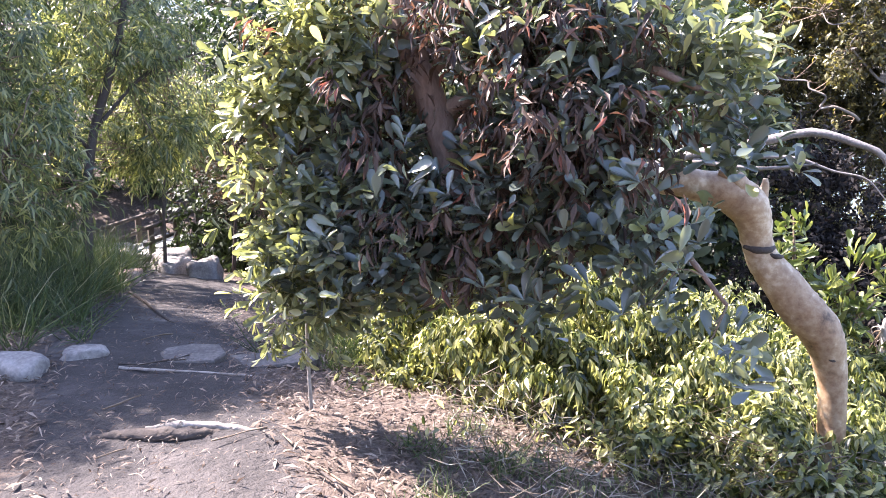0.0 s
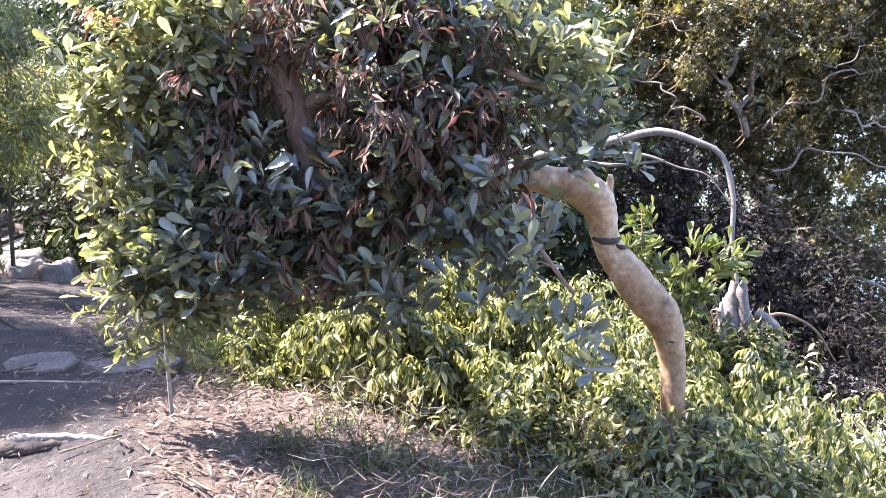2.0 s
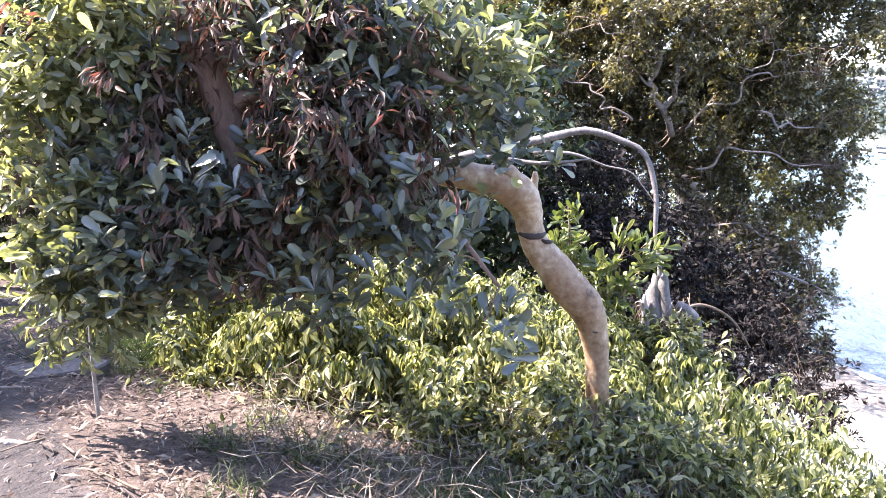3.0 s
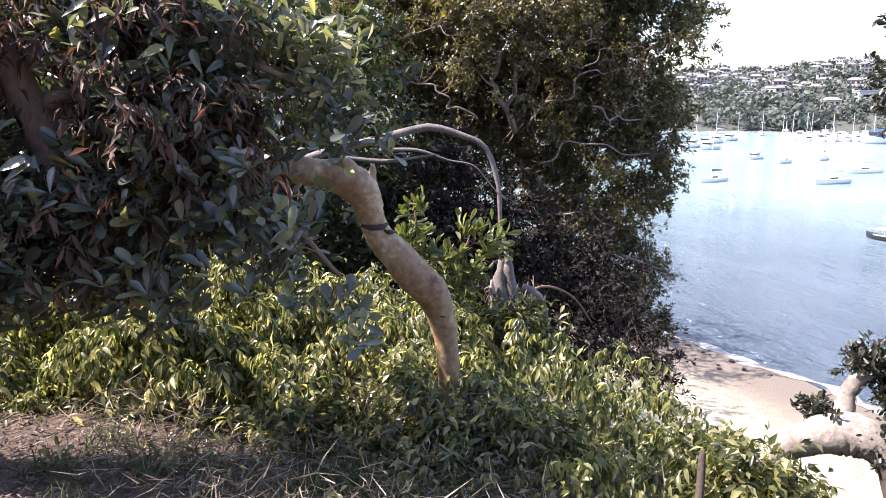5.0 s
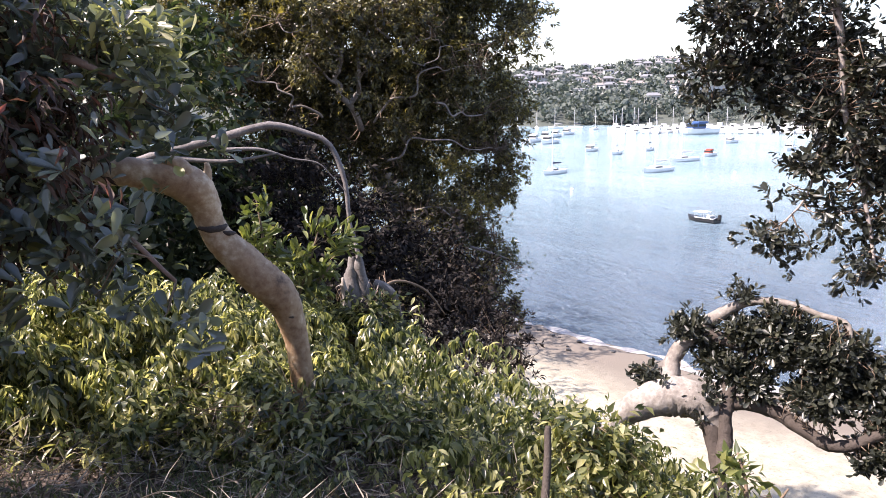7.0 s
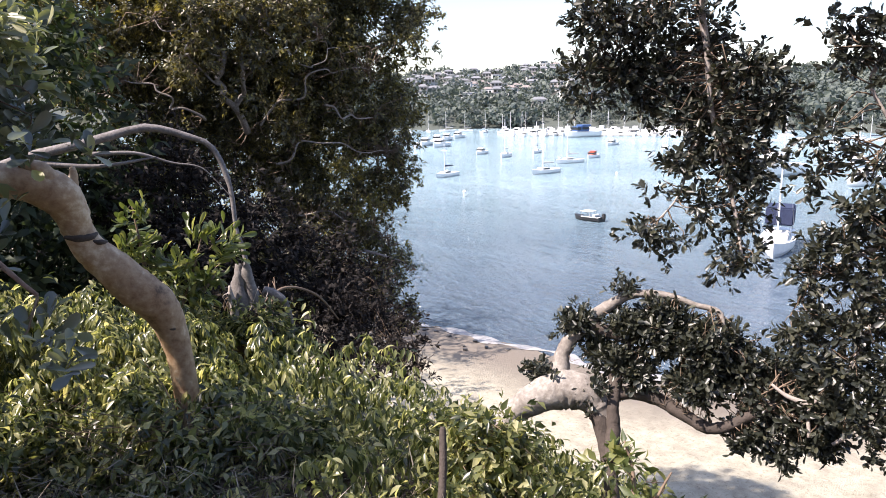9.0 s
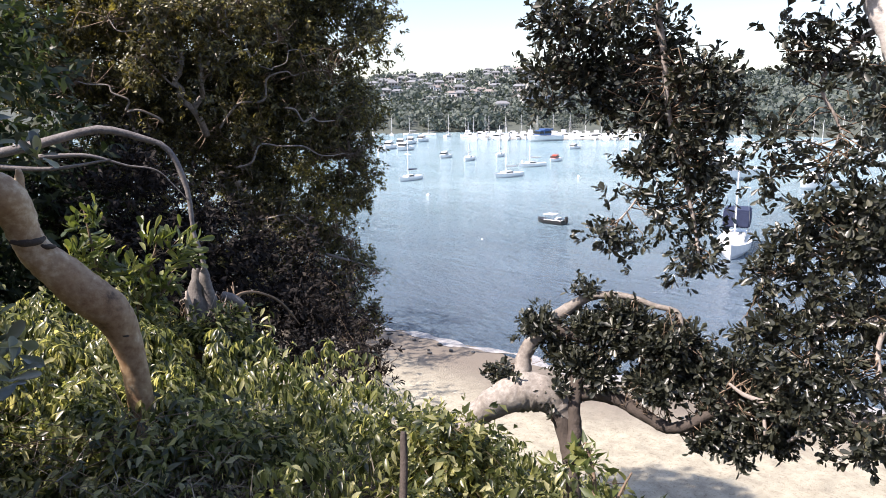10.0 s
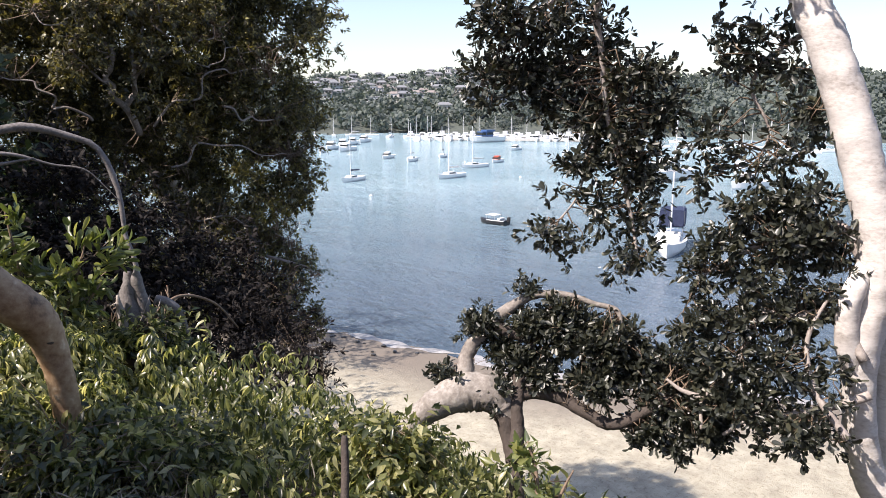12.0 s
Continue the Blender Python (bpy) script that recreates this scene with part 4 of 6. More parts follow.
# young shoots, and pale leaves standing in for sun on the left side
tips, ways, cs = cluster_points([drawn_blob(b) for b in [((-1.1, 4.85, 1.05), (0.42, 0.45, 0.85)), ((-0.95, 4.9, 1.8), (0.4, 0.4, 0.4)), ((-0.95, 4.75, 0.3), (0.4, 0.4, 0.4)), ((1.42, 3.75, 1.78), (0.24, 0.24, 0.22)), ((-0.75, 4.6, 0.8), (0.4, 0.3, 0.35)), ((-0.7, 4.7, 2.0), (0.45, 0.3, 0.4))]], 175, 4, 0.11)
crown("young_sunlit_foliage", banksia, tips, ways, 7, 0.11, 0.36, LEAF_BIG, M_PALELEAF, 0.35, 1.0, "sunlit cream and lime shoots")
tips, ways, cs = cluster_points([drawn_blob(b) for b in [((0.4, 4.3, 1.75), (0.5, 0.4, 0.45)), ((0.75, 3.75, 1.5), (0.4, 0.25, 0.3)), ((-0.4, 4.8, 1.7), (0.4, 0.25, 0.45)), ((0.2, 4.5, 0.85), (0.8, 0.4, 0.3)), ((0.8, 3.9, 1.15), (0.5, 0.3, 0.3)), ((0.55, 5.0, 0.7), (0.35, 0.2, 0.25)), ((-0.5, 4.95, 1.35), (0.4, 0.2, 0.4)), ((0.35, 4.6, 2.1), (0.6, 0.3, 0.3))]], 230, 4, 0.2)
in_gap = np.all((tips > np.array(TRUNK_GAP[0])) & (tips < np.array(TRUNK_GAP[1])), axis=1)
tips, ways = tips[~in_gap], ways[~in_gap]
crown("dead_leaves", banksia, tips, ways, 7, 0.12, 0.22, LEAF_MID, M_DEAD, 1.6, 1.0, "hanging brown dead leaves")


def single_leaves():
    """The leaves of the outer shoots, each a piece of its own on shared blades."""
    shapes = []
    for k in range(5):
        v, f = blades(np.zeros((1, 3)), np.array([[0, 1.0, 0]]), np.array([[0, 0, 1.0]]), [1.0], [0.30 + 0.04 * k], LEAF_BIG)
        shapes.append(fill("leaf", v, f, M_BANKSIA_ONE, True))
    spots = []
    for _ in range(34):
        u = rng.uniform(0, 1) ** 1.6
        spots.append((-0.9 + 2.2 * u, 4.15 - 0.7 * u + rng.uniform(-0.15, 0.15), rng.uniform(0.45, 1.3)))
    for c in spots:
        w = unit(np.array([-0.3 + rng.normal(0, 0.3), -0.4 + rng.normal(0, 0.2), 0.85]))
        for k in range(8):
            r = unit(np.cross(w, rng.normal(0, 1, 3)))
            o = rng.uniform(0.6, 1.3)
            al = w * math.cos(o) + r * math.sin(o)
            ob = child("leaf", shapes[k % 5], banksia)
            ln = rng.uniform(0.10, 0.17)
            x = np.cross(al, w)
            x /= np.linalg.norm(x)
            zz = np.cross(x, al)
            ob.matrix_world = Matrix(((x[0], al[0], zz[0], c[0]), (x[1], al[1], zz[1], c[1]), (x[2], al[2], zz[2], c[2]), (0, 0, 0, 1))) @ Matrix.Diagonal((ln, ln, ln, 1))
    v, f = twigs(np.array(spots), limb_points(BANKSIA_LIMBS), 0.006)
    tagged(child("twig_mass", fill("twig_mass", v, f, M_TWIG, True), banksia), kind="stuff")


single_leaves()
vine = thing("dry_vine", "thin pale dry vine hanging through the banksia", "vine")
limb("stem", [(-0.02, 3.95, 2.3, 0.008), (0.05, 3.95, 2.0, 0.008), (0.12, 3.95, 1.75, 0.009), (0.3, 3.95, 1.85, 0.007), (0.28, 3.95, 2.3, 0.006)], M_PALEBARK, vine, 6)
limb("stem", [(0.3, 3.95, 1.9, 0.007), (0.36, 3.95, 1.6, 0.006), (0.36, 3.95, 1.3, 0.005)], M_PALEBARK, vine, 6)
thin = thing("fallen_branch", "thin bare grey branch reaching out of the foliage", "branch")
limb("stem", [(-2.35, 7.6, 1.42, 0.015), (-2.0, 7.5, 1.5, 0.03), (-1.6, 7.3, 1.62, 0.035), (-1.1, 6.8, 1.7, 0.04), (-0.4, 6.0, 1.6, 0.05), (0.0, 5.3, 1.4, 0.05)], M_GREYBARK, thin, 8)

# the leaning smooth-barked tree on the slope
ang = thing("leaning_tree", "leaning smooth-barked tree with cream and orange bark", "tree")
LEAN_LIMBS = [
    [(2.50, 4.12, -1.15, 0.12), (2.48, 4.13, -0.86, 0.098), (2.48, 4.16, -0.61, 0.088), (2.48, 4.18, -0.40, 0.084), (2.46, 4.19, -0.19, 0.086), (2.43, 4.21, -0.01, 0.101), (2.37, 4.22, 0.16, 0.126), (2.23, 4.24, 0.32, 0.130),
     (2.10, 4.26, 0.48, 0.116), (1.99, 4.27, 0.61, 0.099), (1.93, 4.27, 0.74, 0.090), (1.89, 4.25, 0.87, 0.105), (1.82, 4.23, 0.98, 0.124), (1.69, 4.23, 1.05, 0.112), (1.55, 4.24, 1.08, 0.098), (1.41, 4.24, 1.11, 0.090), (1.21, 4.34, 1.13, 0.085), (0.95, 4.55, 1.20, 0.075), (0.80, 4.78, 1.37, 0.055), (0.7, 5.1, 2.0, 0.035)],
    [(1.80, 4.20, 1.02, 0.075), (1.74, 4.18, 1.12, 0.055), (1.67, 4.18, 1.16, 0.035), (1.63, 4.19, 1.17, 0.02)],
    [(1.90, 4.22, 0.98, 0.045), (1.92, 4.21, 1.08, 0.026), (1.92, 4.21, 1.13, 0.014)],
]
for i, l in enumerate(LEAN_LIMBS):
    limb("trunk" if i == 0 else "branch_stub", l, M_SMOOTHBARK, ang, 18, 8, 0.035)
for h, (kx, ky, kz, kr) in enumerate(((2.02, 4.18, 0.66, 0.016), (2.30, 4.12, 0.26, 0.014), (2.40, 4.12, 0.02, 0.012), (2.16, 4.15, 0.40, 0.010))):
    limb("knot", [(kx - 3 * kr, ky + 0.02, kz + kr, kr * 0.6), (kx, ky - 0.005, kz, kr), (kx + 3 * kr, ky + 0.02, kz - 0.3 * kr, kr * 0.6)], M_DARKBARK, ang, 8, 4, 0.15, "dark knot in the bark")
limb("bark_ring", [(1.84, 4.24, 0.71, 0.012), (1.89, 4.19, 0.70, 0.02), (1.96, 4.18, 0.70, 0.022), (2.02, 4.22, 0.71, 0.012)], M_DARKBARK, ang, 8, 6, 0.1, "dark ring in the bark")
v, f = rosettes(*cluster_points([((0.9, 4.6, 1.9), (0.5, 0.4, 0.35))], 30, 5, 0.14)[:2], 8, 0.13, 0.34, LEAF_BIG, 0.2)
child("crown", fill("crown", v, f, M_BANKSIA), ang)

# sapling behind the leaning trunk
plant("sapling", "young sapling with upright lime-green leaves", "sapling",
      [[(3.0, 5.7, -0.95, 0.02), (2.98, 5.75, -0.3, 0.018), (2.95, 5.8, 0.3, 0.012), (2.93, 5.85, 0.65, 0.006)], [(3.0, 5.7, -0.7, 0.018), (3.25, 5.65, -0.2, 0.014), (3.42, 5.6, 0.3, 0.006)], [(3.1, 5.7, -0.6, 0.015), (3.5, 5.5, 0.0, 0.008)]],
      M_TWIG, [((2.93, 5.85, 0.42), (0.2, 0.2, 0.35)), ((3.4, 5.6, 0.15), (0.32, 0.25, 0.3)), ((3.15, 5.7, -0.1), (0.4, 0.3, 0.3))], 34, 3, 0.06, 6, 0.15, 0.34, LEAF_BIG, M_SAPLING, -0.3, 0.004, sides=6, open_=0.7)

# stump, dead branch
st = thing("tree_stump", "broken weathered stump wrapped in dry vines", "stump")
limb("trunk", [(3.95, 5.68, -1.9, 0.30), (3.95, 5.68, -1.0, 0.24), (3.93, 5.68, -0.7, 0.21), (3.9, 5.7, -0.5, 0.16), (3.86, 5.7, -0.38, 0.10)], M_DARKBARK, st, 18, 4, 0.22)
limb("shard", [(3.84, 5.66, -0.6, 0.10), (3.81, 5.68, -0.35, 0.08), (3.82, 5.7, -0.15, 0.055), (3.83, 5.71, -0.02, 0.03)], M_DEADWOOD, st, 8, 4, 0.25)
limb("shard", [(3.93, 5.62, -0.6, 0.09), (3.90, 5.64, -0.3, 0.07), (3.88, 5.65, -0.08, 0.045), (3.89, 5.65, 0.02, 0.02)], M_DEADWOOD, st, 8, 4, 0.25)
limb("shard", [(3.72, 5.62, -0.6, 0.06), (3.70, 5.64, -0.35, 0.035), (3.69, 5.65, -0.2, 0.012)], M_GREYBARK, st, 8, 4, 0.2)
limb("snag", [(4.02, 5.6, -0.3, 0.05), (4.14, 5.52, -0.38, 0.045), (4.22, 5.46, -0.6, 0.03), (4.3, 5.42, -1.2, 0.02)], M_DEADWOOD, st, 8, 6, 0.2)
limb("snag", [(4.15, 5.9, -0.55, 0.02), (4.55, 6.0, -0.45, 0.016), (4.95, 6.0, -0.62, 0.014), (5.2, 5.95, -0.95, 0.008)], M_TWIG, st, 6, 6, 0.1)
for k in range(22):
    a0 = rng.uniform(0, 6.28)
    pts = []
    for j in range(5):
        aa, rr = a0 + j * 0.5, 0.29 - 0.03 * j + rng.uniform(-0.02, 0.08)
        pts.append((3.98 + rr * math.cos(aa), 5.75 + rr * math.sin(aa), -0.8 + 0.12 * j + rng.uniform(-0.1, 0.1), 0.0045))
    limb("vine_stem", pts, M_TWIG if k % 2 else M_GREYBARK, st, 5, 3, 0)
tips, ways, cs = cluster_points([((3.85, 5.45, -0.5), (0.32, 0.12, 0.14)), ((4.0, 5.5, -0.75), (0.4, 0.2, 0.2)), ((3.6, 5.6, -0.6), (0.25, 0.2, 0.15)), ((4.15, 5.45, -0.9), (0.35, 0.2, 0.2))], 110, 4, 0.06)
crown("vine_foliage", st, tips, ways, 5, 0.08, 0.45, LEAF_MID, M_VINE, 0.5, 1.0, "trailing lime-green vine")
db = thing("dead_branch", "long bare grey dead branch arching down", "branch")
limb("stem", [(2.3, 8.6, 0.72, 0.05), (2.75, 8.2, 0.93, 0.052), (3.38, 7.75, 1.12, 0.053), (3.85, 7.5, 1.25, 0.045), (4.2, 7.32, 1.16, 0.039), (4.46, 7.17, 1.0, 0.034), (4.58, 7.06, 0.56, 0.028), (4.57, 6.98, 0.08, 0.026), (4.62, 6.9, -0.3, 0.028), (4.6, 6.85, -1.4, 0.034)], M_DEADWOOD, db, 10, 3, 0.12)
limb("side_branch", [(3.3, 7.7, 0.98, 0.028), (3.7, 7.5, 0.98, 0.020), (4.05, 7.35, 0.86, 0.012), (4.3, 7.2, 0.80, 0.009), (4.45, 7.1, 0.62, 0.006), (4.55, 7.0, 0.45, 0.003)], M_DEADWOOD, db, 8)
limb("side_branch", [(2.85, 8.1, 0.9, 0.034), (3.4, 7.7, 0.85, 0.022), (3.9, 7.4, 0.93, 0.011)], M_DEADWOOD, db, 8)


# vines over the slope
def vine_height(x, y):
    """Depth of the vines over the soil: a low mat on the slope and a high bank under the banksia."""
    s = x * 0.82 + y * 0.57
    mat_h = np.interp(y, [0.6, 1.4, 2.5, 4, 6], [0.26, 0.38, 0.6, 0.8, 0.7]) * np.clip((s - np.interp(y, [0, 2, 3.5, 4.5, 6], [1.6, 2.2, 3.3, 3.7, 3.5])) / 1.8, 0.12, 1)
    az, d = np.degrees(np.arctan2(x, y)), np.hypot(x, y)
    front = np.interp(az, [-9, 0, 10, 20, 28, 34], [5.2, 4.85, 4.5, 4.2, 3.95, 3.85])
    crest = np.interp(az, [-10, -4, 3, 10, 18, 24, 30, 40], [-0.2, 0.0, 0.3, 0.14, 0.02, -0.22, -0.55, -0.9])
    crest = crest + 0.1 * np.sin(x * 5.1) * np.sin(y * 4.3)
    rise = np.clip((d - front) / 0.8, 0, 1) ** 0.6 * np.clip((az + 9) / 5, 0, 1) * np.clip((38 - az) / 6, 0, 1) * np.clip((7.0 - d) / 1.0, 0, 1)
    return mat_h, (crest - ground_z(x, y)) * rise


def lumps(x, y, size, at):
    return np.array([noise.noise((a * size, b * size, at)) for a, b in zip(x, y)])


def ground_cover():
    n = 88000
    x, y = rng.uniform(-1.0, 9.0, n), rng.uniform(-1.5, 9.5, n)
    m = 36000
    az, d = np.radians(rng.uniform(-9, 36, m)), rng.uniform(3.6, 6.3, m)
    x, y = np.concatenate([x, d * np.sin(az)]), np.concatenate([y, d * np.cos(az)])
    n = len(x)
    s = x * 0.82 + y * 0.57
    lump = lumps(x, y, 1.5, 7.0) + 0.8 * lumps(x, y, 5.5, 3.0)
    mat_h, bank = vine_height(x, y)
    tall = np.maximum(mat_h, bank)
    keep = ((s + 0.5 * lump > np.interp(y, [0, 2, 3.5, 4.5, 6], [1.8, 2.4, 3.3, 3.4, 3.0])) | (bank > 0.2) | ((s > 2.2) & (rng.uniform(0, 1, n) < 0.10))) & (s < 9.5) & (rng.uniform(0, 1, n) < np.clip(1.2 - (s - 4) * 0.12, 0.3, 1)) & (np.hypot(x - 0.4, y + 0.3) > 1.5)
    keep &= ~((lumps(x, y, 1.1, 12.0) < -0.08) & (s < 4.9) & (tall < 0.3) & (rng.uniform(0, 1, n) < 0.85))
    keep &= ~((lumps(x, y, 3.3, 21.0) < -0.15) & (rng.uniform(0, 1, n) < 0.7))
    az, d = np.degrees(np.arctan2(x, y)), np.hypot(x, y)
    keep &= ~((d < np.interp(az, [0, 10, 20, 28, 34, 40], [4.8, 4.5, 4.15, 3.9, 3.6, 2.0])) & (rng.uniform(0, 1, n) < 0.82))
    x, y, s, lump, tall, bank = x[keep], y[keep], s[keep], lump[keep], tall[keep], bank[keep]
    pit = np.minimum(0, lumps(x, y, 3.3, 21.0) + 0.05) + np.minimum(0, lumps(x, y, 1.7, 33.0))
    tall = tall * np.clip(1 + 2.6 * pit, 0.25, 1)
    h = tall * np.clip(1 + np.where(bank > 0.4, 0.35, 0.9) * lump, 0.15, 1.6) + 0.05
    depth = rng.uniform(0, 1, len(x)) ** 2.0
    pos = np.stack([x, y, ground_z(x, y) + h * (1 - 0.85 * depth)], -1)
    al = np.stack([rng.normal(0, 1, len(x)), rng.normal(0, 1, len(x)), rng.normal(-0.8, 0.5, len(x))], -1)
    up = unit(np.stack([rng.normal(0, 0.5, len(x)), rng.normal(0, 0.5, len(x)), np.ones(len(x))], -1))
    ln = rng.uniform(0.045, 0.11, len(x))
    v, f = blades(pos, al, up, ln, ln * rng.uniform(0.28, 0.42, len(x)), LEAF_LANCE)
    tagged(new("ground_cover", fill("ground_cover", v, f, M_VINE, True)), "dense mat of lime-green trailing vine over the slope", "ground cover", kind="stuff")
    # arching shoots with hanging leaves that stand out of the mat
    pick = rng.permutation(np.where((tall > 0.3) & (s < 7.5) & (y > 1.9))[0])[:3400]
    x, y, h = x[pick], y[pick], h[pick]
    base = np.stack([x, y, ground_z(x, y) + h * 0.92], -1)
    way = unit(np.stack([rng.normal(0.1, 0.8, len(x)), rng.normal(-0.35, 0.8, len(x)), np.full(len(x), 0.55)], -1))
    reach = rng.uniform(0.10, 0.30, len(x))
    leaf_p, leaf_a = [], []
    for k in range(9):
        u = (k + 1) / 9
        p = base + way * (reach * u)[:, None] - np.array([0, 0, 1.0]) * (reach * 0.75 * u * u)[:, None]
        side = unit(np.cross(way, np.array([0, 0, 1.0]))) * (1 if k % 2 else -1)
        leaf_p.append(p)
        leaf_a.append(unit(side * 0.6 + way * 0.4 + np.array([0, 0, -1.0]) * rng.uniform(0.6, 2.2, (len(x), 1)) + rng.normal(0, 0.25, side.shape)))
    pos, al = np.vstack(leaf_p), np.vstack(leaf_a)
    ln = rng.uniform(0.06, 0.12, len(pos))
    v, f = blades(pos, al, unit(np.tile(way, (9, 1)) + np.array([0, 0, 0.8])), ln, ln * 0.33, LEAF_LANCE)
    tagged(new("vine_shoots", fill("vine_shoots", v, f, M_VINE, True)), "arching vine shoots with hanging lime-green leaves", "ground cover", kind="stuff")
    # dry stalks between the leaves
    m = 9000
    x, y = rng.uniform(0.0, 4.5, m), rng.uniform(0.8, 5.5, m)
    s = x * 0.82 + y * 0.57
    k = (s > 1.9) & (s < 4.9)
    x, y = x[k], y[k]
    pos = np.stack([x, y, ground_z(x, y) + 0.3 * rng.uniform(0, 1, len(x)) ** 1.6], -1)
    al = np.stack([rng.normal(0, 1, len(x)), rng.normal(0, 1, len(x)), rng.normal(0.1, 0.35, len(x))], -1)
    v, f = blades(pos, al, unit(rng.normal(0, 1, pos.shape)), rng.uniform(0.1, 0.34, len(x)), rng.uniform(0.002, 0.006, len(x)), LEAF_THIN)
    tagged(new("dry_stalks", fill("dry_stalks", v, f, M_STRAW)), "tangle of pale dry grass stalks", "dry grass", kind="stuff")


ground_cover()


def litter():
    n = 62000
    x, y = rng.uniform(-5, 4, n), rng.uniform(0.8, 9, n)
    off = np.abs(x - path_x(y))
    s = x * 0.82 + y * 0.57
    k = (rng.uniform(0, 1, n) < np.clip((off - 0.35) / 0.8, 0.42, 1)) & (s < 5)
    x, y = x[k], y[k]
    pos = np.stack([x, y, ground_z(x, y) + rng.uniform(0.0, 0.05, len(x))], -1)
    al = np.stack([rng.normal(0, 1, len(x)), rng.normal(0, 1, len(x)), rng.normal(0.05, 0.18, len(x))], -1)
    up = unit(np.stack([rng.normal(0, 0.4, len(x)), rng.normal(0, 0.4, len(x)), np.ones(len(x))], -1))
    ln = rng.uniform(0.03, 0.13, len(x)) * np.where(np.abs(x - path_x(y)) < 0.6, 0.6, 1.0)
    v, f = blades(pos, al, up, ln, ln * rng.uniform(0.06, 0.22, len(x)), LEAF_THIN)
    tagged(new("leaf_litter", fill("leaf_litter", v, f, M_LITTER)), "brown dead leaves and bark strewn beside the path", "leaf litter", kind="stuff")
    for k in range(22):
        x, y = rng.uniform(-3.2, 2.0), rng.uniform(2.6, 6.0)
        a0, ln = rng.uniform(0, 6.28), rng.uniform(0.15, 0.5)
        pts = [(*gz(x + math.cos(a0 + 0.05 * j) * ln * j / 3, y + math.sin(a0 + 0.05 * j) * ln * j / 3, 0.025 + rng.uniform(0, 0.02)), 0.006 * rng.uniform(0.6, 1.4)) for j in range(4)]
        v, f = tube(spline(pts, 3), 5, 0.1)
        tagged(new("stick", fill("stick", v, f, M_TWIG if k % 3 else M_DARKBARK, True)), "thin dry fallen stick on the ground", "stick", "fallen sticks")


litter()


def grass(name, cx, cy, rx, ry, n, h, label, mat=None):
    x, y = rng.normal(cx, rx, n), rng.normal(cy, ry, n)
    tuft = rng.integers(0, max(1, n // 30), n)
    tx, ty = rng.normal(cx, rx, n // 30 + 1), rng.normal(cy, ry, n // 30 + 1)
    x, y = tx[tuft] + rng.normal(0, 0.06, n), ty[tuft] + rng.normal(0, 0.06, n)
    k = x < path_x(y) - 0.55 if cx < path_x(cy) else x > path_x(y) + 0.6
    x, y = x[k], y[k]
    pos = np.stack([x, y, ground_z(x, y) - 0.02], -1)
    al = np.stack([rng.normal(0, 0.75, len(x)), rng.normal(0, 0.75, len(x)), np.ones(len(x))], -1)
    ln = h * rng.uniform(0.5, 1.2, len(x))
    shape = (np.array([(-.5, 0, 0), (.5, 0, 0), (-.45, .4, .02), (.45, .4, .02), (-.3, .75, -.12), (.3, .75, -.12), (0, 1, -.38)]), np.array([(0, 1, 3), (0, 3, 2), (2, 3, 5), (2, 5, 4), (4, 5, 6)]))
    v, f = blades(pos, al, unit(rng.normal(0, 1, pos.shape) * np.array([1, 1, 0.1])), ln, np.full(len(x), 0.008), shape)
    tagged(new(name, fill(name, v, f, mat or M_GRASS)), label, "grass", kind="stuff")


grass("long_grass", -5.2, 7.6, 0.8, 1.0, 6500, 0.8, "long green grass beside the path")
for x, y in ((-5.6, 6.8), (-5.0, 7.4), (-5.9, 8.6), (-5.3, 8.9), (-4.9, 6.5), (-6.4, 7.4), (-5.5, 9.6)):
    z = float(ground_z(x, y))
    plant("weed", "leafy green weed growing in the long grass", "weed", [[(x, y, z - 0.05, 0.012), (x + 0.03, y, z + 0.3, 0.01), (x, y + 0.02, z + 0.6, 0.005)]], M_TWIG,
          [((x, y, z + 0.45), (0.28, 0.28, 0.3)), ((x + 0.1, y, z + 0.25), (0.3, 0.3, 0.2))], 26, 4, 0.07, 6, 0.11, 0.24, LEAF_MID, M_BACKLEAF, 0.4, 0.004, sides=6, group="weeds in the grass")
grass("long_grass", -4.7, 6.4, 0.6, 0.5, 3000, 0.35, "shorter green grass beside the path")
grass("long_grass", -6.2, 10.0, 0.7, 1.2, 8000, 0.75, "long green grass beside the path")
grass("ferny_grass", -0.85, 6.6, 0.3, 0.5, 1200, 0.45, "pale green strappy grass below the banksia")
grass("short_weeds", 0.9, 3.6, 0.8, 0.5, 1600, 0.22, "sparse green weeds in the leaf litter")

# thin sapling stem in front of the banksia
plant("seedling", "thin upright seedling with a few leaves", "sapling", [[(*gz(-0.88, 4.42, -0.05), 0.014), (-0.89, 4.42, 0.0, 0.012), (-0.87, 4.42, 0.35, 0.009), (-0.8, 4.4, 0.6, 0.005)]],
      M_LIMBBARK, [((-0.85, 4.42, 0.5), (0.2, 0.15, 0.15))], 8, 2, 0.05, 5, 0.10, 0.3, LEAF_MID, M_SAPLING, 0.3, 0.003, sides=6)

# feathery wattles on the uphill side
FEATHER = dict(k=9, length=0.19, width=0.12, shape=LEAF_THIN, leaf=M_FEATHER, droop=1.3)


def wattle(label, limbs, blobs, clusters, per=7, spread=0.22, **kw):
    o = dict(FEATHER)
    o.update(kw)
    return plant("wattle_tree", label, "tree", limbs, M_DARKBARK, blobs, clusters, per, spread, o["k"], o["length"], o["width"], o["shape"], o["leaf"], o["droop"], 0.008, group="wattles by the path")


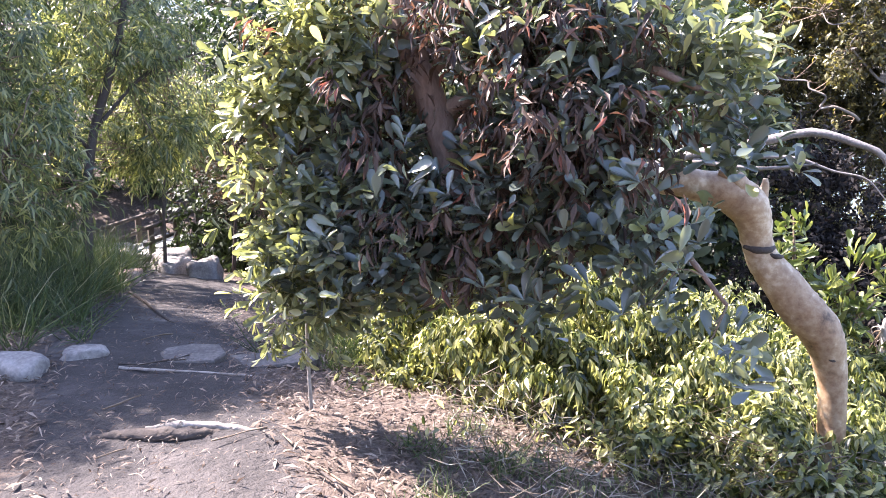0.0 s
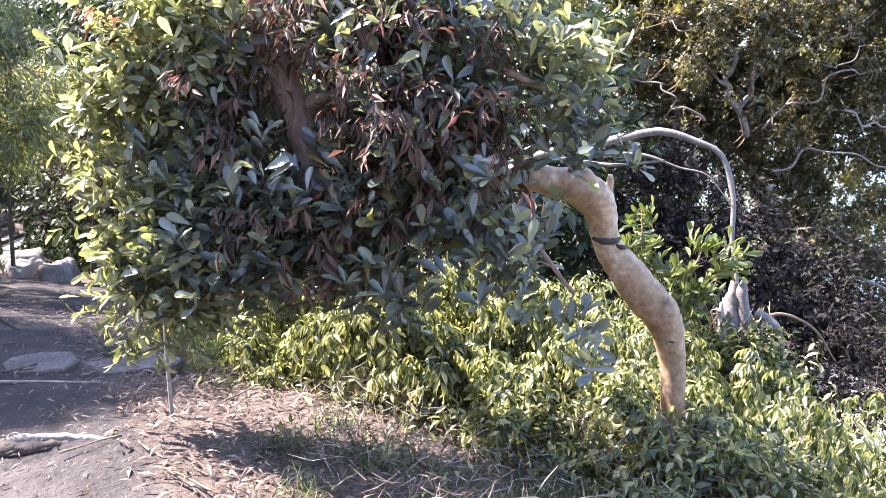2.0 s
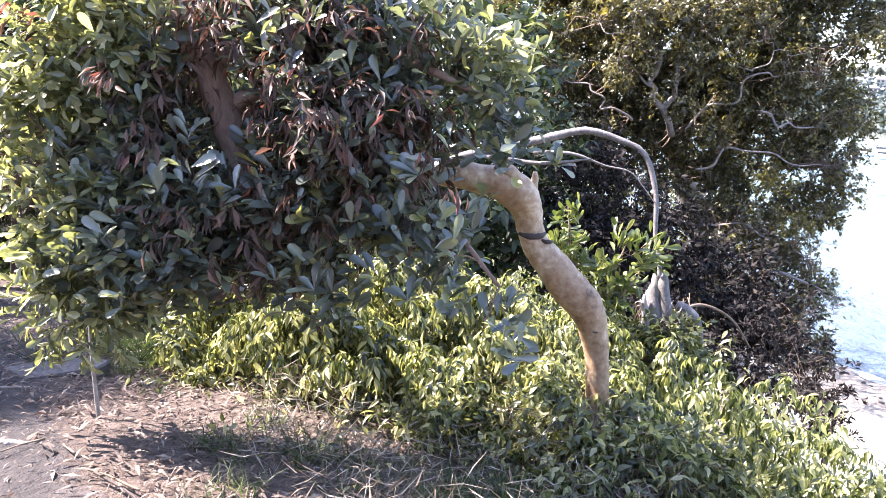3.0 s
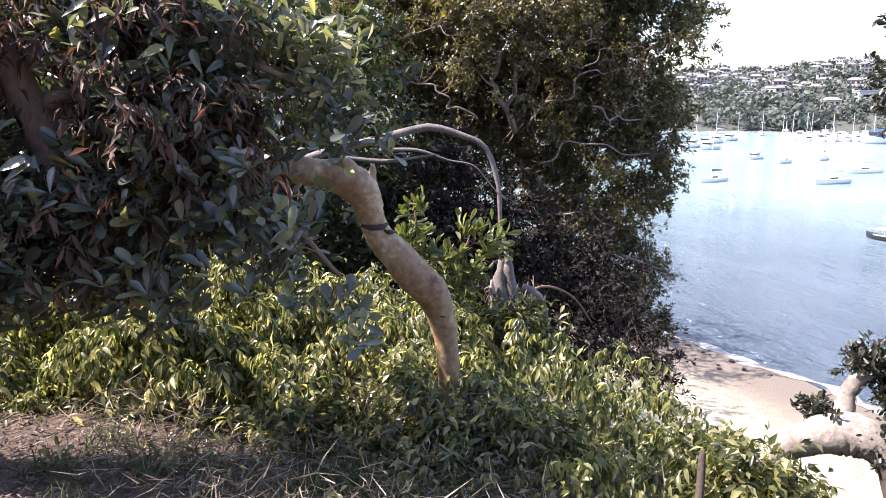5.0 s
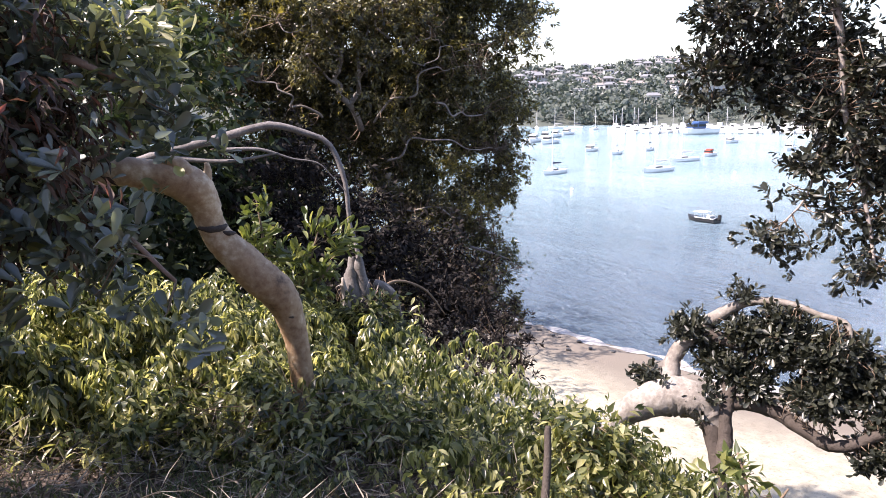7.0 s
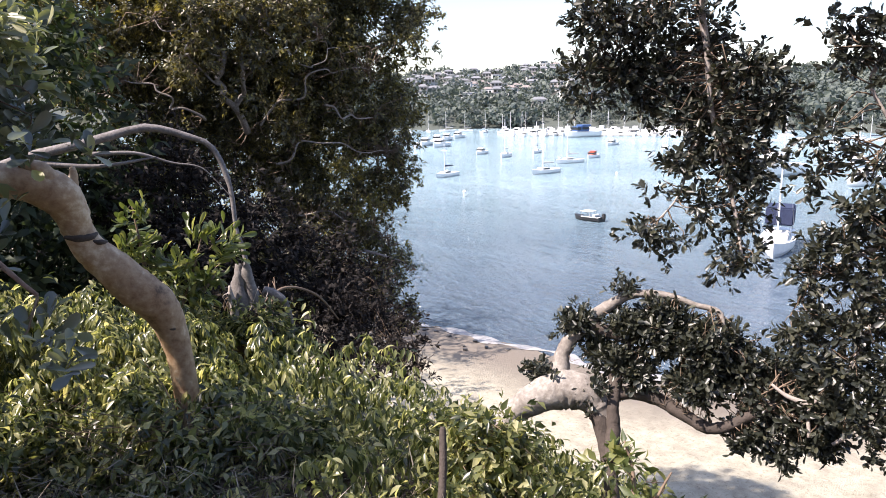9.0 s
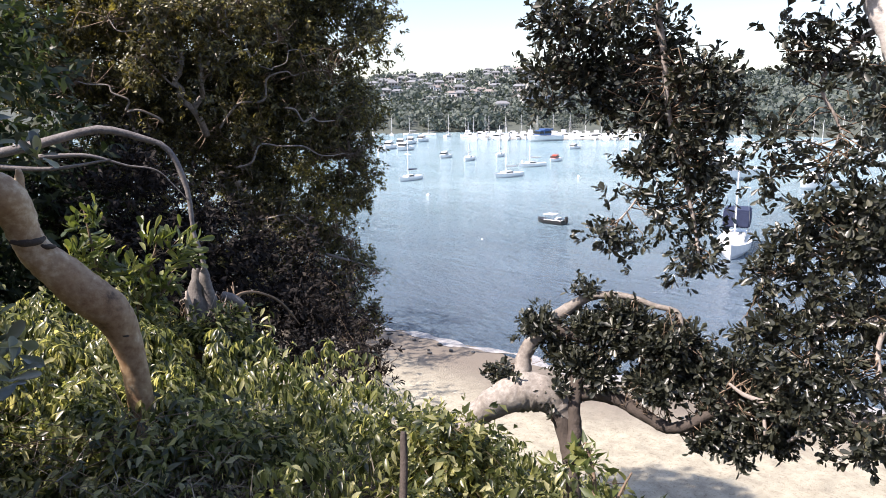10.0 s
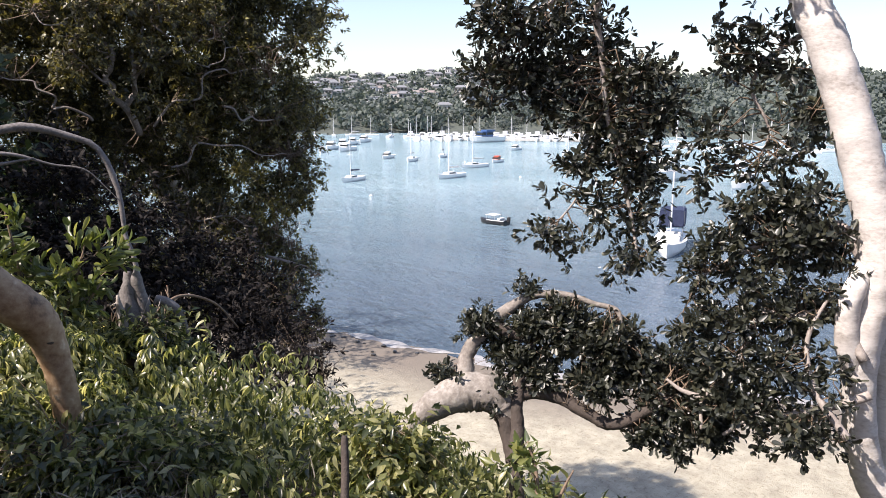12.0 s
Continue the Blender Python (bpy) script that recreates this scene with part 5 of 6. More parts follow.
wattle("tall feathery wattle with lime-green drooping leaves",
       [[(-4.75, 9.2, -1.3, 0.068), (-4.7, 9.25, 0.2, 0.058), (-4.55, 9.3, 1.1, 0.054), (-4.3, 9.35, 1.85, 0.051), (-4.1, 9.4, 2.5, 0.041), (-3.9, 9.6, 4.0, 0.020)], [(-4.5, 9.3, 1.2, 0.027), (-3.9, 9.6, 1.9, 0.020), (-3.2, 9.9, 2.2, 0.008)],
        [(-4.6, 9.3, 0.9, 0.027), (-5.2, 9.2, 1.6, 0.020), (-5.7, 9.0, 2.3, 0.008)]],
       [((-3.9, 10.0, 1.3), (0.6, 0.6, 0.7)), ((-4.5, 9.8, 2.5), (1.2, 0.8, 0.9)), ((-5.5, 9.3, 1.2), (0.7, 0.7, 1.1)), ((-4.3, 10.3, 1.2), (0.9, 0.5, 0.9))], 230)
wattle("feathery wattle leaning over the grass",
       [[(-6.4, 8.2, -1.0, 0.048), (-6.3, 8.1, 0.5, 0.041), (-6.0, 8.0, 1.8, 0.027), (-5.6, 7.9, 3.0, 0.014)], [(-6.3, 8.1, 0.6, 0.020), (-5.7, 7.8, 1.3, 0.014), (-5.2, 7.6, 1.7, 0.007)]],
       [((-5.8, 8.0, 1.8), (0.8, 0.7, 0.9)), ((-5.7, 8.0, 0.6), (0.7, 0.6, 0.6)), ((-5.6, 8.2, 3.0), (1.2, 1.0, 0.6))], 200, leaf=M_BACKLEAF, length=0.18)
wattle("drooping wattle with long dark green leaves above the grass",
       [[(-4.75, 6.9, -0.9, 0.03), (-4.7, 6.9, 0.3, 0.026), (-4.55, 6.85, 1.4, 0.02), (-4.3, 6.8, 2.6, 0.01)], [(-4.7, 6.9, 0.4, 0.014), (-4.3, 6.6, 0.9, 0.009), (-4.0, 6.5, 1.1, 0.005)]],
       [(polar(-31.5, 5, 8.0), (0.55, 0.5, 0.7)), (polar(-30, -1.5, 8.0), (0.55, 0.5, 0.6)), (polar(-32.5, -7, 7.8), (0.6, 0.5, 0.5)), (polar(-28.5, -7, 8.3), (0.35, 0.4, 0.4))], 110, 6, 0.16, length=0.17)
# crown above the view, its clumps set along sun rays to shade the path
wattle("unseen tall wattle added over the path to shade it",
       [[(-8.7, 9.6, -1.0, 0.109), (-8.5, 9.6, 2.0, 0.088), (-7.9, 9.1, 4.5, 0.068), (-7.1, 8.4, 6.0, 0.041), (-6.1, 7.6, 6.6, 0.014)], [(-8.3, 9.4, 3.2, 0.048), (-8.7, 7.8, 5.0, 0.034), (-8.3, 6.3, 5.8, 0.020), (-8.1, 5.2, 6.1, 0.010)],
        [(-8.0, 9.2, 4.4, 0.041), (-6.7, 10.2, 5.6, 0.027), (-5.5, 10.8, 6.0, 0.014)]],
       [((-7.1, 8.4, 6.2), (1.5, 1.3, 0.6)), ((-8.3, 6.6, 5.8), (1.3, 1.3, 0.6)), ((-5.7, 10.6, 6.0), (1.3, 1.2, 0.6)), ((-8.5, 9.3, 5.0), (1.2, 1.2, 0.8)), ((-7.9, 7.4, 6.6), (0.8, 0.8, 0.4)), ((-6.5, 7.8, 6.0), (1.1, 0.9, 0.5)), ((-7.7, 6.8, 6.1), (1.1, 0.9, 0.5)), ((-7.0, 7.2, 6.2), (0.9, 0.8, 0.4)), ((-7.0, 6.0, 6.1), (0.6, 0.45, 0.3)), ((-6.3, 6.7, 6.2), (0.45, 0.4, 0.3))], 820, length=0.2, width=0.2)
wattle("slender young wattle beside the bridge",
       [[(-4.85, 12.0, -1.5, 0.034), (-4.8, 12.1, 0.0, 0.027), (-4.6, 12.2, 1.0, 0.020), (-4.4, 12.3, 2.0, 0.014)], [(-4.7, 12.1, 0.6, 0.014), (-4.2, 12.2, 1.2, 0.008), (-3.9, 12.3, 1.4, 0.005)]],
       [((-4.2, 12.3, 1.5), (0.8, 0.6, 0.6)), ((-4.9, 12.5, 1.0), (0.7, 0.6, 0.7))], 90, leaf=M_FEATHER)
plant("dry_thicket", "brown twiggy dry thicket over the boulders", "bush", [[(-3.9, 12.8, -1.6, 0.04), (-3.8, 12.8, -0.6, 0.03), (-3.7, 12.9, 0.3, 0.015)], [(-3.5, 12.9, -1.5, 0.03), (-3.3, 12.9, 0.0, 0.012)]],
      M_DARKBARK, [((-3.8, 12.8, 0.2), (0.8, 0.5, 0.8)), ((-3.2, 12.2, -0.3), (0.6, 0.5, 0.8))], 120, 5, 0.16, 6, 0.12, 0.14, LEAF_THIN, M_DRYTWIG, 0.6, 0.006, sides=6)


def backdrop_tree(x, y, h, r, clusters, leaf, label, length=0.24):
    z = float(ground_z(x, y))
    limbs = [[(x, y, z - 0.3, 0.22), (x + 0.1, y, z + h * 0.3, 0.18), (x - 0.2, y + 0.1, z + h * 0.6, 0.12), (x, y, z + h * 0.9, 0.05)],
             [(x, y, z + h * 0.3, 0.09), (x + r * 0.4, y - 0.3, z + h * 0.5, 0.06), (x + r * 0.8, y - 0.4, z + h * 0.6, 0.02)], [(x, y, z + h * 0.35, 0.09), (x - r * 0.4, y - 0.3, z + h * 0.55, 0.06), (x - r * 0.8, y - 0.4, z + h * 0.7, 0.02)]]
    blobs = [((x, y, z + h * 0.75), (r, r, h * 0.28)), ((x + r * 0.4, y - 0.2, z + h * 0.42), (r * 0.75, r * 0.8, h * 0.22)), ((x - r * 0.45, y, z + h * 0.3), (r * 0.7, r * 0.8, h * 0.25)), ((x, y - 0.3, z + h * 0.16), (r * 0.8, r * 0.7, h * 0.14))]
    plant("thicket_tree", label, "tree", limbs, M_DARKBARK, blobs, clusters, 7, 0.4, 8, length, 0.36, LEAF_THIN, leaf, 0.5, 0.012, sides=8, group="trees of the thicket")


for x, y in ((-9.6, 14.5), (-10.5, 17.5), (-4.6, 19), (-3.8, 15), (-2.4, 13.6), (-2.0, 17), (-9.2, 21.5), (-4.4, 17.6), (-1.2, 11.5), (-8.6, 12.6), (0.6, 12.8), (2.0, 15.5)):
    z = float(ground_z(x, y))
    plant("undergrowth_bush", "dark green leafy bush of the undergrowth", "bush", [[(x, y, z - 0.1, 0.05), (x, y, z + 0.7, 0.03), (x + 0.1, y, z + 1.3, 0.015)]], M_DARKBARK,
          [((x, y, z + 0.9), (1.0, 0.9, 0.8)), ((x + 0.5, y - 0.2, z + 0.5), (0.8, 0.7, 0.5))], 110, 6, 0.2, 7, 0.15, 0.32, LEAF_THIN, M_BACKLEAF, 0.4, 0.006, sides=6, group="bushes of the undergrowth")
for x, y, h, r in ((-3.8, 20.5, 9, 3.0), (-2.5, 23.5, 11, 3.8), (-10.8, 12.6, 8, 3.0), (-11.5, 21, 8, 3.2), (-3.0, 18.5, 8.5, 3.0), (-0.5, 15.0, 6.5, 2.6), (2.5, 20, 9, 3.4), (3.2, 12.5, 6.5, 2.4), (-12, 9, 8, 3.2), (-5.5, 24, 10, 4), (7.5, 21, 10, 3.6), (-14, 16, 9, 3.6), (-1.5, 26, 11, 4.2), (5.5, 16.5, 8, 2.8), (10.5, 26, 11, 4), (-11, 27, 11, 4.2), (4.5, 28, 12, 4.5)):
    backdrop_tree(x, y, h, r, 210, M_BACKLEAF, "dense dark green tree of the bush thicket", 0.29)
for x, y, h, r in ((-4.6, 16.0, 6.5, 1.6), (-3.4, 14.6, 5.5, 1.4)):
    backdrop_tree(x, y, h, r, 190, M_BACKLEAF, "dense dark green tree of the bush thicket", 0.2)
# trees hidden by the bay tree, added so their shadows fall on the sand
for x, y, h, r in ((22.5, 32, 14, 4.5), (26.5, 35.5, 13, 4.2), (15, 27, 13, 4.5)):
    backdrop_tree(x, y, h, r, 200, M_DARKLEAF, "dark tree hidden behind the bay tree, added to shade the sand")
# unseen trees left of and behind the lookout, added as light blockers
for x, y, h, r in ((-11, 2, 9, 3.4), (-9, -5, 9, 3.4), (-2, -9, 9, 3.6), (5, -9, 8, 3.0)):
    backdrop_tree(x, y, h, r, 80, M_BACKLEAF, "dense green tree out of view, added to block light", 0.32)

# the big dark tree over the beach
BAY_LIMBS = [
    [(13.5, 15.8, -9.5, 0.5), (12.9, 16.2, -5.0, 0.42), (12.0, 16.6, -2.0, 0.36), (11.0, 16.8, 0.3, 0.3), (10.4, 16.9, 2.0, 0.22), (10.0, 17.0, 4.5, 0.12)],
    [P(33.0, -2.5, 16.5, 0.074), P(32.2, -0.5, 16.0, 0.065), P(31.2, 1.5, 15.8, 0.055), P(31.6, 3.2, 15.8, 0.046), P(30.6, 5.0, 15.8, 0.032), P(31.2, 7.5, 16.0, 0.019)],
    [P(32.2, -0.6, 16.0, 0.061), P(33.2, 1.2, 15.7, 0.051), P(32.8, 3.0, 15.7, 0.042), P(33.8, 4.6, 15.8, 0.028), P(33.4, 7.0, 16, 0.014)],
    [P(33.0, 1.0, 15.8, 0.046), P(35.0, 3.0, 15.8, 0.038), P(37.2, 3.9, 16.0, 0.028), P(38.6, 5.5, 16.3, 0.014)],
    [P(31.4, 1.0, 15.8, 0.042), P(29.4, 2.6, 15.6, 0.032), P(28.6, 4.8, 15.6, 0.023), P(27.0, 6.0, 15.8, 0.009)],
    [P(34.0, -2.0, 16.4, 0.046), P(37.0, 0.5, 16.2, 0.038), P(40.0, 2.0, 16.5, 0.023), P(42.5, 2.2, 17.0, 0.011)],
    [P(35.0, -5.0, 16.6, 0.046), P(38.5, -3.4, 16.6, 0.032), P(42.0, -4.2, 17.0, 0.019), P(44.5, -4.0, 17.5, 0.009)],
    [P(36.0, -9.0, 17.0, 0.046), P(40.0, -9.0, 17.0, 0.028), P(43.5, -11.0, 17.5, 0.014)],
    [P(30.5, 2.0, 15.8, 0.032), P(31.8, 3.4, 15.4, 0.023), P(30.2, 4.4, 15.4, 0.019), P(29.8, 6.5, 15.5, 0.009)],
    [P(36.8, 3.0, 16, 0.023), P(38.5, 2.6, 15.8, 0.021), P(40.0, 4.0, 16.0, 0.014), P(41.5, 3.6, 16.2, 0.007)],
    [P(35.5, 4.5, 15.9, 0.04), P(34.6, 6.0, 15.9, 0.035), P(36.0, 7.2, 16, 0.025), P(35.6, 9.0, 16, 0.015)],
    [P(30.0, -1.5, 16.0, 0.05), P(28.0, -0.6, 15.9, 0.04), P(26.5, 1.0, 15.9, 0.03), P(24.5, 1.5, 16, 0.015)],
    [P(39.0, -0.5, 16.4, 0.045), P(41.0, -1.8, 16.6, 0.035), P(43.0, -1.2, 17, 0.02)],
    [P(33.0, 5.5, 15.9, 0.03), P(31.5, 6.5, 15.8, 0.025), P(32.0, 8.5, 15.8, 0.015)],
]


def crooked(line, amount):
    """The same limb with more kinks in it."""
    q = spline(line, 3)
    q[1:-1, :3] += rng.normal(0, amount, (len(q) - 2, 3))
    return [tuple(p) for p in q]


BAY_LIMBS = BAY_LIMBS[:1] + [crooked(l, 0.05) for l in BAY_LIMBS[1:3]] + [[(*p[:3], p[3] * 0.6) for p in crooked(l, 0.07)] for l in BAY_LIMBS[3:]]


def B(az, el, d, r1, r3=None):
    return (polar(az, el, d), (r1, r1, r3 or r1))


BAY_BLOBS = [B(41.5, 3.6, 18.8, 1.2, 1.1), B(41.2, -6.5, 18.3, 1.1, 1.0), B(43.2, -3.5, 18.2, 0.8, 0.9), B(38.5, 1.5, 18.8, 1.2, 1.0), B(29, 0.5, 18.6, 1.6, 1.4), B(26.5, -2.5, 18.4, 1.6, 1.4), B(32.5, 0.5, 18.8, 1.4, 1.2), B(44.8, 4.5, 18, 0.8, 0.8), B(44.0, 7.5, 18.5, 1.2), B(44.6, 1.5, 18.5, 0.75, 0.9), B(42.5, -2, 18, 1.1, 1.1), B(44.3, -5.0, 18, 0.65, 0.7), B(42.4, -8.5, 18, 0.9, 1.1), B(42.0, -12.5, 18, 0.9, 0.9),
             B(40, 4, 18.5, 1.6, 1.5), B(36, 5, 18.5, 1.9, 1.7), B(31, 5, 18.5, 2.0, 1.8), B(39, -2.5, 18.2, 1.4, 1.3), B(35, -3, 18.6, 1.6, 1.6), B(38.5, -9, 18, 1.4, 1.3), B(34, -10, 18.5, 1.6, 1.5),
             B(29, -5, 18, 1.8, 1.8), B(26.5, 3, 18, 1.8, 1.8), B(38, -14.5, 18, 1.3, 1.1), B(33, -15.5, 18, 1.6, 1.0), B(41, -15, 18.5, 0.8, 0.7), B(37, 9.5, 19, 2.4, 1.6), B(30, 10, 19, 2.4, 1.6), B(43.5, -17.0, 20, 0.9, 0.7), B(37.5, 0.0, 16.8, 0.8, 0.6), B(29.5, -2, 16.2, 0.9, 0.7), B(34.5, 3.6, 15.6, 0.35, 0.25), B(31.8, 6.0, 15.5, 0.4, 0.25), B(29.3, 3.4, 15.5, 0.4, 0.3), B(37.0, 4.6, 15.8, 0.4, 0.25), B(32.6, 0.6, 15.6, 0.35, 0.25), B(35.5, -1.5, 16, 0.5, 0.35), B(40, 2.8, 16.2, 0.4, 0.3), B(41.5, -0.5, 17, 0.7, 0.7), B(35, 7, 16.2, 1.0, 0.6), B(44.9, 6.0, 18, 0.6, 0.7), B(24, 6, 18, 2.0, 1.8), B(22, 0, 17.5, 1.8, 1.6), B(27, 10, 18.5, 2.0, 1.6), B(20, 6, 18.5, 2.0, 1.8), B(40, 9, 18.5, 1.8, 1.2)]


def tufted(blobs, n, size):
    """Small rounded clumps over the shells of the large ones."""
    w = np.array([r[0] * r[1] for _, r in blobs])
    out = []
    for (c, r), k in zip(blobs, np.maximum(1, rng.multinomial(n, w / w.sum()))):
        for d in unit(rng.normal(0, 1, (k, 3))):
            q = rng.uniform(0.3, 1.0) ** 0.7
            t = size * rng.uniform(0.6, 1.3)
            out.append((np.asarray(c) + d * q * (np.asarray(r) - 0.15 * t), (t, t, t * 0.75)))
    return out


BAY = plant("bay_tree", "large spreading dark tree with twisted grey limbs above the beach", "tree", BAY_LIMBS, M_LIMBBARK, tufted(BAY_BLOBS, 900, 0.5), 6000, 7, 0.12, 8, 0.125, 0.38, LEAF_THIN, M_DARKLEAF, 0.7, 0.012, shell=0.6, group="")
# sprays in the lighter leaf stand in for sunlit patches of the crown
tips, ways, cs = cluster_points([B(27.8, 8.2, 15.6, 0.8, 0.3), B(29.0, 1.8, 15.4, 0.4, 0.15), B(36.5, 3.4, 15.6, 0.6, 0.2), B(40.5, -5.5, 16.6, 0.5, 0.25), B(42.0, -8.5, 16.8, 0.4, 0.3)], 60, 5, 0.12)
crown("sunlit_foliage", BAY, tips, ways, 8, 0.13, 0.3, LEAF_THIN, M_SUNLIT_OLIVE, 0.6, 1.0, "olive-yellow sunlit foliage")
# bush and thicket take the leaf colour with shade painted in
plant("shore_bush", "dark purplish shaded bush at the edge of the slope", "bush", [[(6.4, 6.0, -3.8, 0.05), (6.45, 6.0, -2.6, 0.04), (6.5, 6.0, -1.9, 0.02)]], M_DARKBARK,
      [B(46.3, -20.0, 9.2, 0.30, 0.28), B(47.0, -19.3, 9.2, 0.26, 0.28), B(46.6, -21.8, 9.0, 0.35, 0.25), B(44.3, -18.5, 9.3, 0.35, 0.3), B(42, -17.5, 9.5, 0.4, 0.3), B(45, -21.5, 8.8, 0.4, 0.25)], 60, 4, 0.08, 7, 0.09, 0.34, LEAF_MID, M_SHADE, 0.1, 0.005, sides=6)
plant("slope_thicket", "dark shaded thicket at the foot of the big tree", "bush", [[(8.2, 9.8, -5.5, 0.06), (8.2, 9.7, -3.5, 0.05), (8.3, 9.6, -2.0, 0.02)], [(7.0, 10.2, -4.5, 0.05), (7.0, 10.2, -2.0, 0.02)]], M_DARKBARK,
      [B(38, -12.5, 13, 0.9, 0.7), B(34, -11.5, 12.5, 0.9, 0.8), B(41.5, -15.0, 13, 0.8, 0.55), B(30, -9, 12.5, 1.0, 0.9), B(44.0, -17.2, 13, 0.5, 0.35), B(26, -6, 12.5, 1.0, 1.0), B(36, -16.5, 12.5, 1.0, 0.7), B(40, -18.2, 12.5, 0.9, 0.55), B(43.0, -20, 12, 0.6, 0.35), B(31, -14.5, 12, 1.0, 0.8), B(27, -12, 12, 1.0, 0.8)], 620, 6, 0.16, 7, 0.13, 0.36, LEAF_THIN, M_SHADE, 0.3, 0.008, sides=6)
plant("hanging_spray", "fine grey-green spray of foliage over the water", "branch", [[P(41.5, -12.0, 17.5, 0.04), P(43.5, -12.6, 17.3, 0.025), P(45.0, -13.2, 17.2, 0.012), P(45.6, -14.5, 17.2, 0.006)]], M_GREYBARK,
      [B(45.2, -13.4, 17.2, 0.45, 0.4)], 26, 4, 0.1, 6, 0.09, 0.2, LEAF_THIN, M_BACKLEAF, 0.6, 0.006, sides=6)

# coast banksia with pale trunks
COAST_LIMBS = [
    [P(95.5, -36, 6.3, 0.12), P(93.2, -29, 5.9, 0.102), P(92.1, -26.1, 5.73, 0.096), P(91.2, -25.0, 5.65, 0.094), P(90.4, -23.1, 5.53, 0.093), P(89.8, -19.8, 5.37, 0.093), P(89.6, -16.9, 5.26, 0.101), P(89.9, -13.6, 5.18, 0.107), P(90.0, -10.8, 5.12, 0.111), P(89.1, -7.3, 5.07, 0.113), P(88.0, -3.8, 5.03, 0.112), P(86.8, -0.3, 5.01, 0.110), P(85.5, 2.9, 5.01, 0.106), P(84.5, 5.0, 5.04, 0.103), P(82.5, 12.0, 5.1, 0.09), P(78.0, 22.0, 5.3, 0.06), P(71.0, 26.0, 5.6, 0.04)],
    [P(89.5, -18.6, 5.28, 0.05), P(88.9, -16.9, 5.18, 0.066), P(88.7, -14.9, 5.10, 0.062), P(88.9, -13.3, 5.06, 0.059), P(89.3, -12.0, 5.09, 0.054), P(89.8, -10.4, 5.12, 0.048), P(90.2, -8.4, 5.14, 0.03)],
    [P(95.5, -36, 6.4, 0.10), P(92.5, -24.6, 5.82, 0.082), P(91.6, -21.4, 5.68, 0.080), P(91.2, -18.7, 5.58, 0.078), P(91.1, -15.9, 5.50, 0.076), P(93.0, -8, 5.5, 0.07), P(97.0, 6, 5.6, 0.06), P(99.0, 18, 5.8, 0.05)],
]
COAST_BRANCHES = [
    [P(84.9, 4.4, 5.29, 0.040), P(82.5, 6.6, 5.26, 0.036), P(77.9, 8.0, 5.23, 0.033), P(74.3, 7.1, 5.20, 0.029), P(70.9, 5.8, 5.18, 0.026), P(71.3, 1.9, 5.20, 0.022), P(71.8, -2.1, 5.21, 0.019), P(73.0, -6.1, 5.23, 0.015), P(74.1, -10.2, 5.25, 0.012), P(74.7, -13.0, 5.26, 0.008)],
    [P(74.2, 7.2, 5.30, 0.025), P(70.0, 6.6, 5.27, 0.020), P(66.5, 5.2, 5.25, 0.015), P(64.0, 2.9, 5.24, 0.011), P(62.4, 0.0, 5.23, 0.006)],
    [P(71.8, -2.4, 5.31, 0.015), P(70.5, -5.3, 5.31, 0.012), P(69.8, -8.3, 5.31, 0.008), P(67.8, -10.9, 5.30, 0.005)],
    [P(89.7, -12.6, 5.15, 0.035), P(88.0, -9.5, 5.14, 0.030), P(86.1, -9.4, 5.13, 0.024), P(84.1, -10.3, 5.12, 0.019), P(81.7, -11.7, 5.10, 0.013), P(79.3, -13.5, 5.09, 0.008)],
    [P(90.0, -17.6, 5.16, 0.030), P(88.0, -15.0, 5.14, 0.027), P(85.3, -15.5, 5.13, 0.023), P(83.4, -15.7, 5.12, 0.020), P(82.2, -19.4, 5.11, 0.017), P(80.3, -21.8, 5.10, 0.013), P(80.4, -23.9, 5.10, 0.010)],
    [P(80.3, -21.8, 5.10, 0.020), P(78.7, -21.5, 5.09, 0.014), P(77.6, -20.9, 5.08, 0.008)],
    [P(90.6, -19.6, 5.16, 0.028), P(88.7, -20.7, 5.15, 0.024), P(85.8, -21.9, 5.13, 0.019), P(83.7, -22.5, 5.12, 0.014), P(81.9, -24.0, 5.11, 0.010)],
    [P(85.7, 3.6, 5.19, 0.020), P(83.2, 2.3, 5.18, 0.017), P(81.4, -0.2, 5.18, 0.013), P(82.7, -3.1, 5.19, 0.009), P(82.2, -5.4, 5.20, 0.006)],
    [P(85.1, -7.5, 5.22, 0.020), P(84.4, -11.0, 5.22, 0.016), P(82.3, -14.3, 5.21, 0.012), P(81.5, -17.5, 5.21, 0.008)],
    [P(89.8, -22.6, 5.05, 0.025), P(87.4, -19.9, 5.04, 0.019), P(86.6, -16.8, 5.04, 0.014), P(87.6, -13.7, 5.04, 0.008)],
]
coast = thing("coast_banksia", "tall coast banksia with smooth pale pinkish trunks and dark leaves", "tree")
for i, l in enumerate(COAST_LIMBS):
    limb("trunk", l, M_PALEBARK, coast, 18, 8, 0.06)
for l in COAST_BRANCHES:
    limb("branch", l, M_GREYBARK, coast, 8, 6, 0.06)
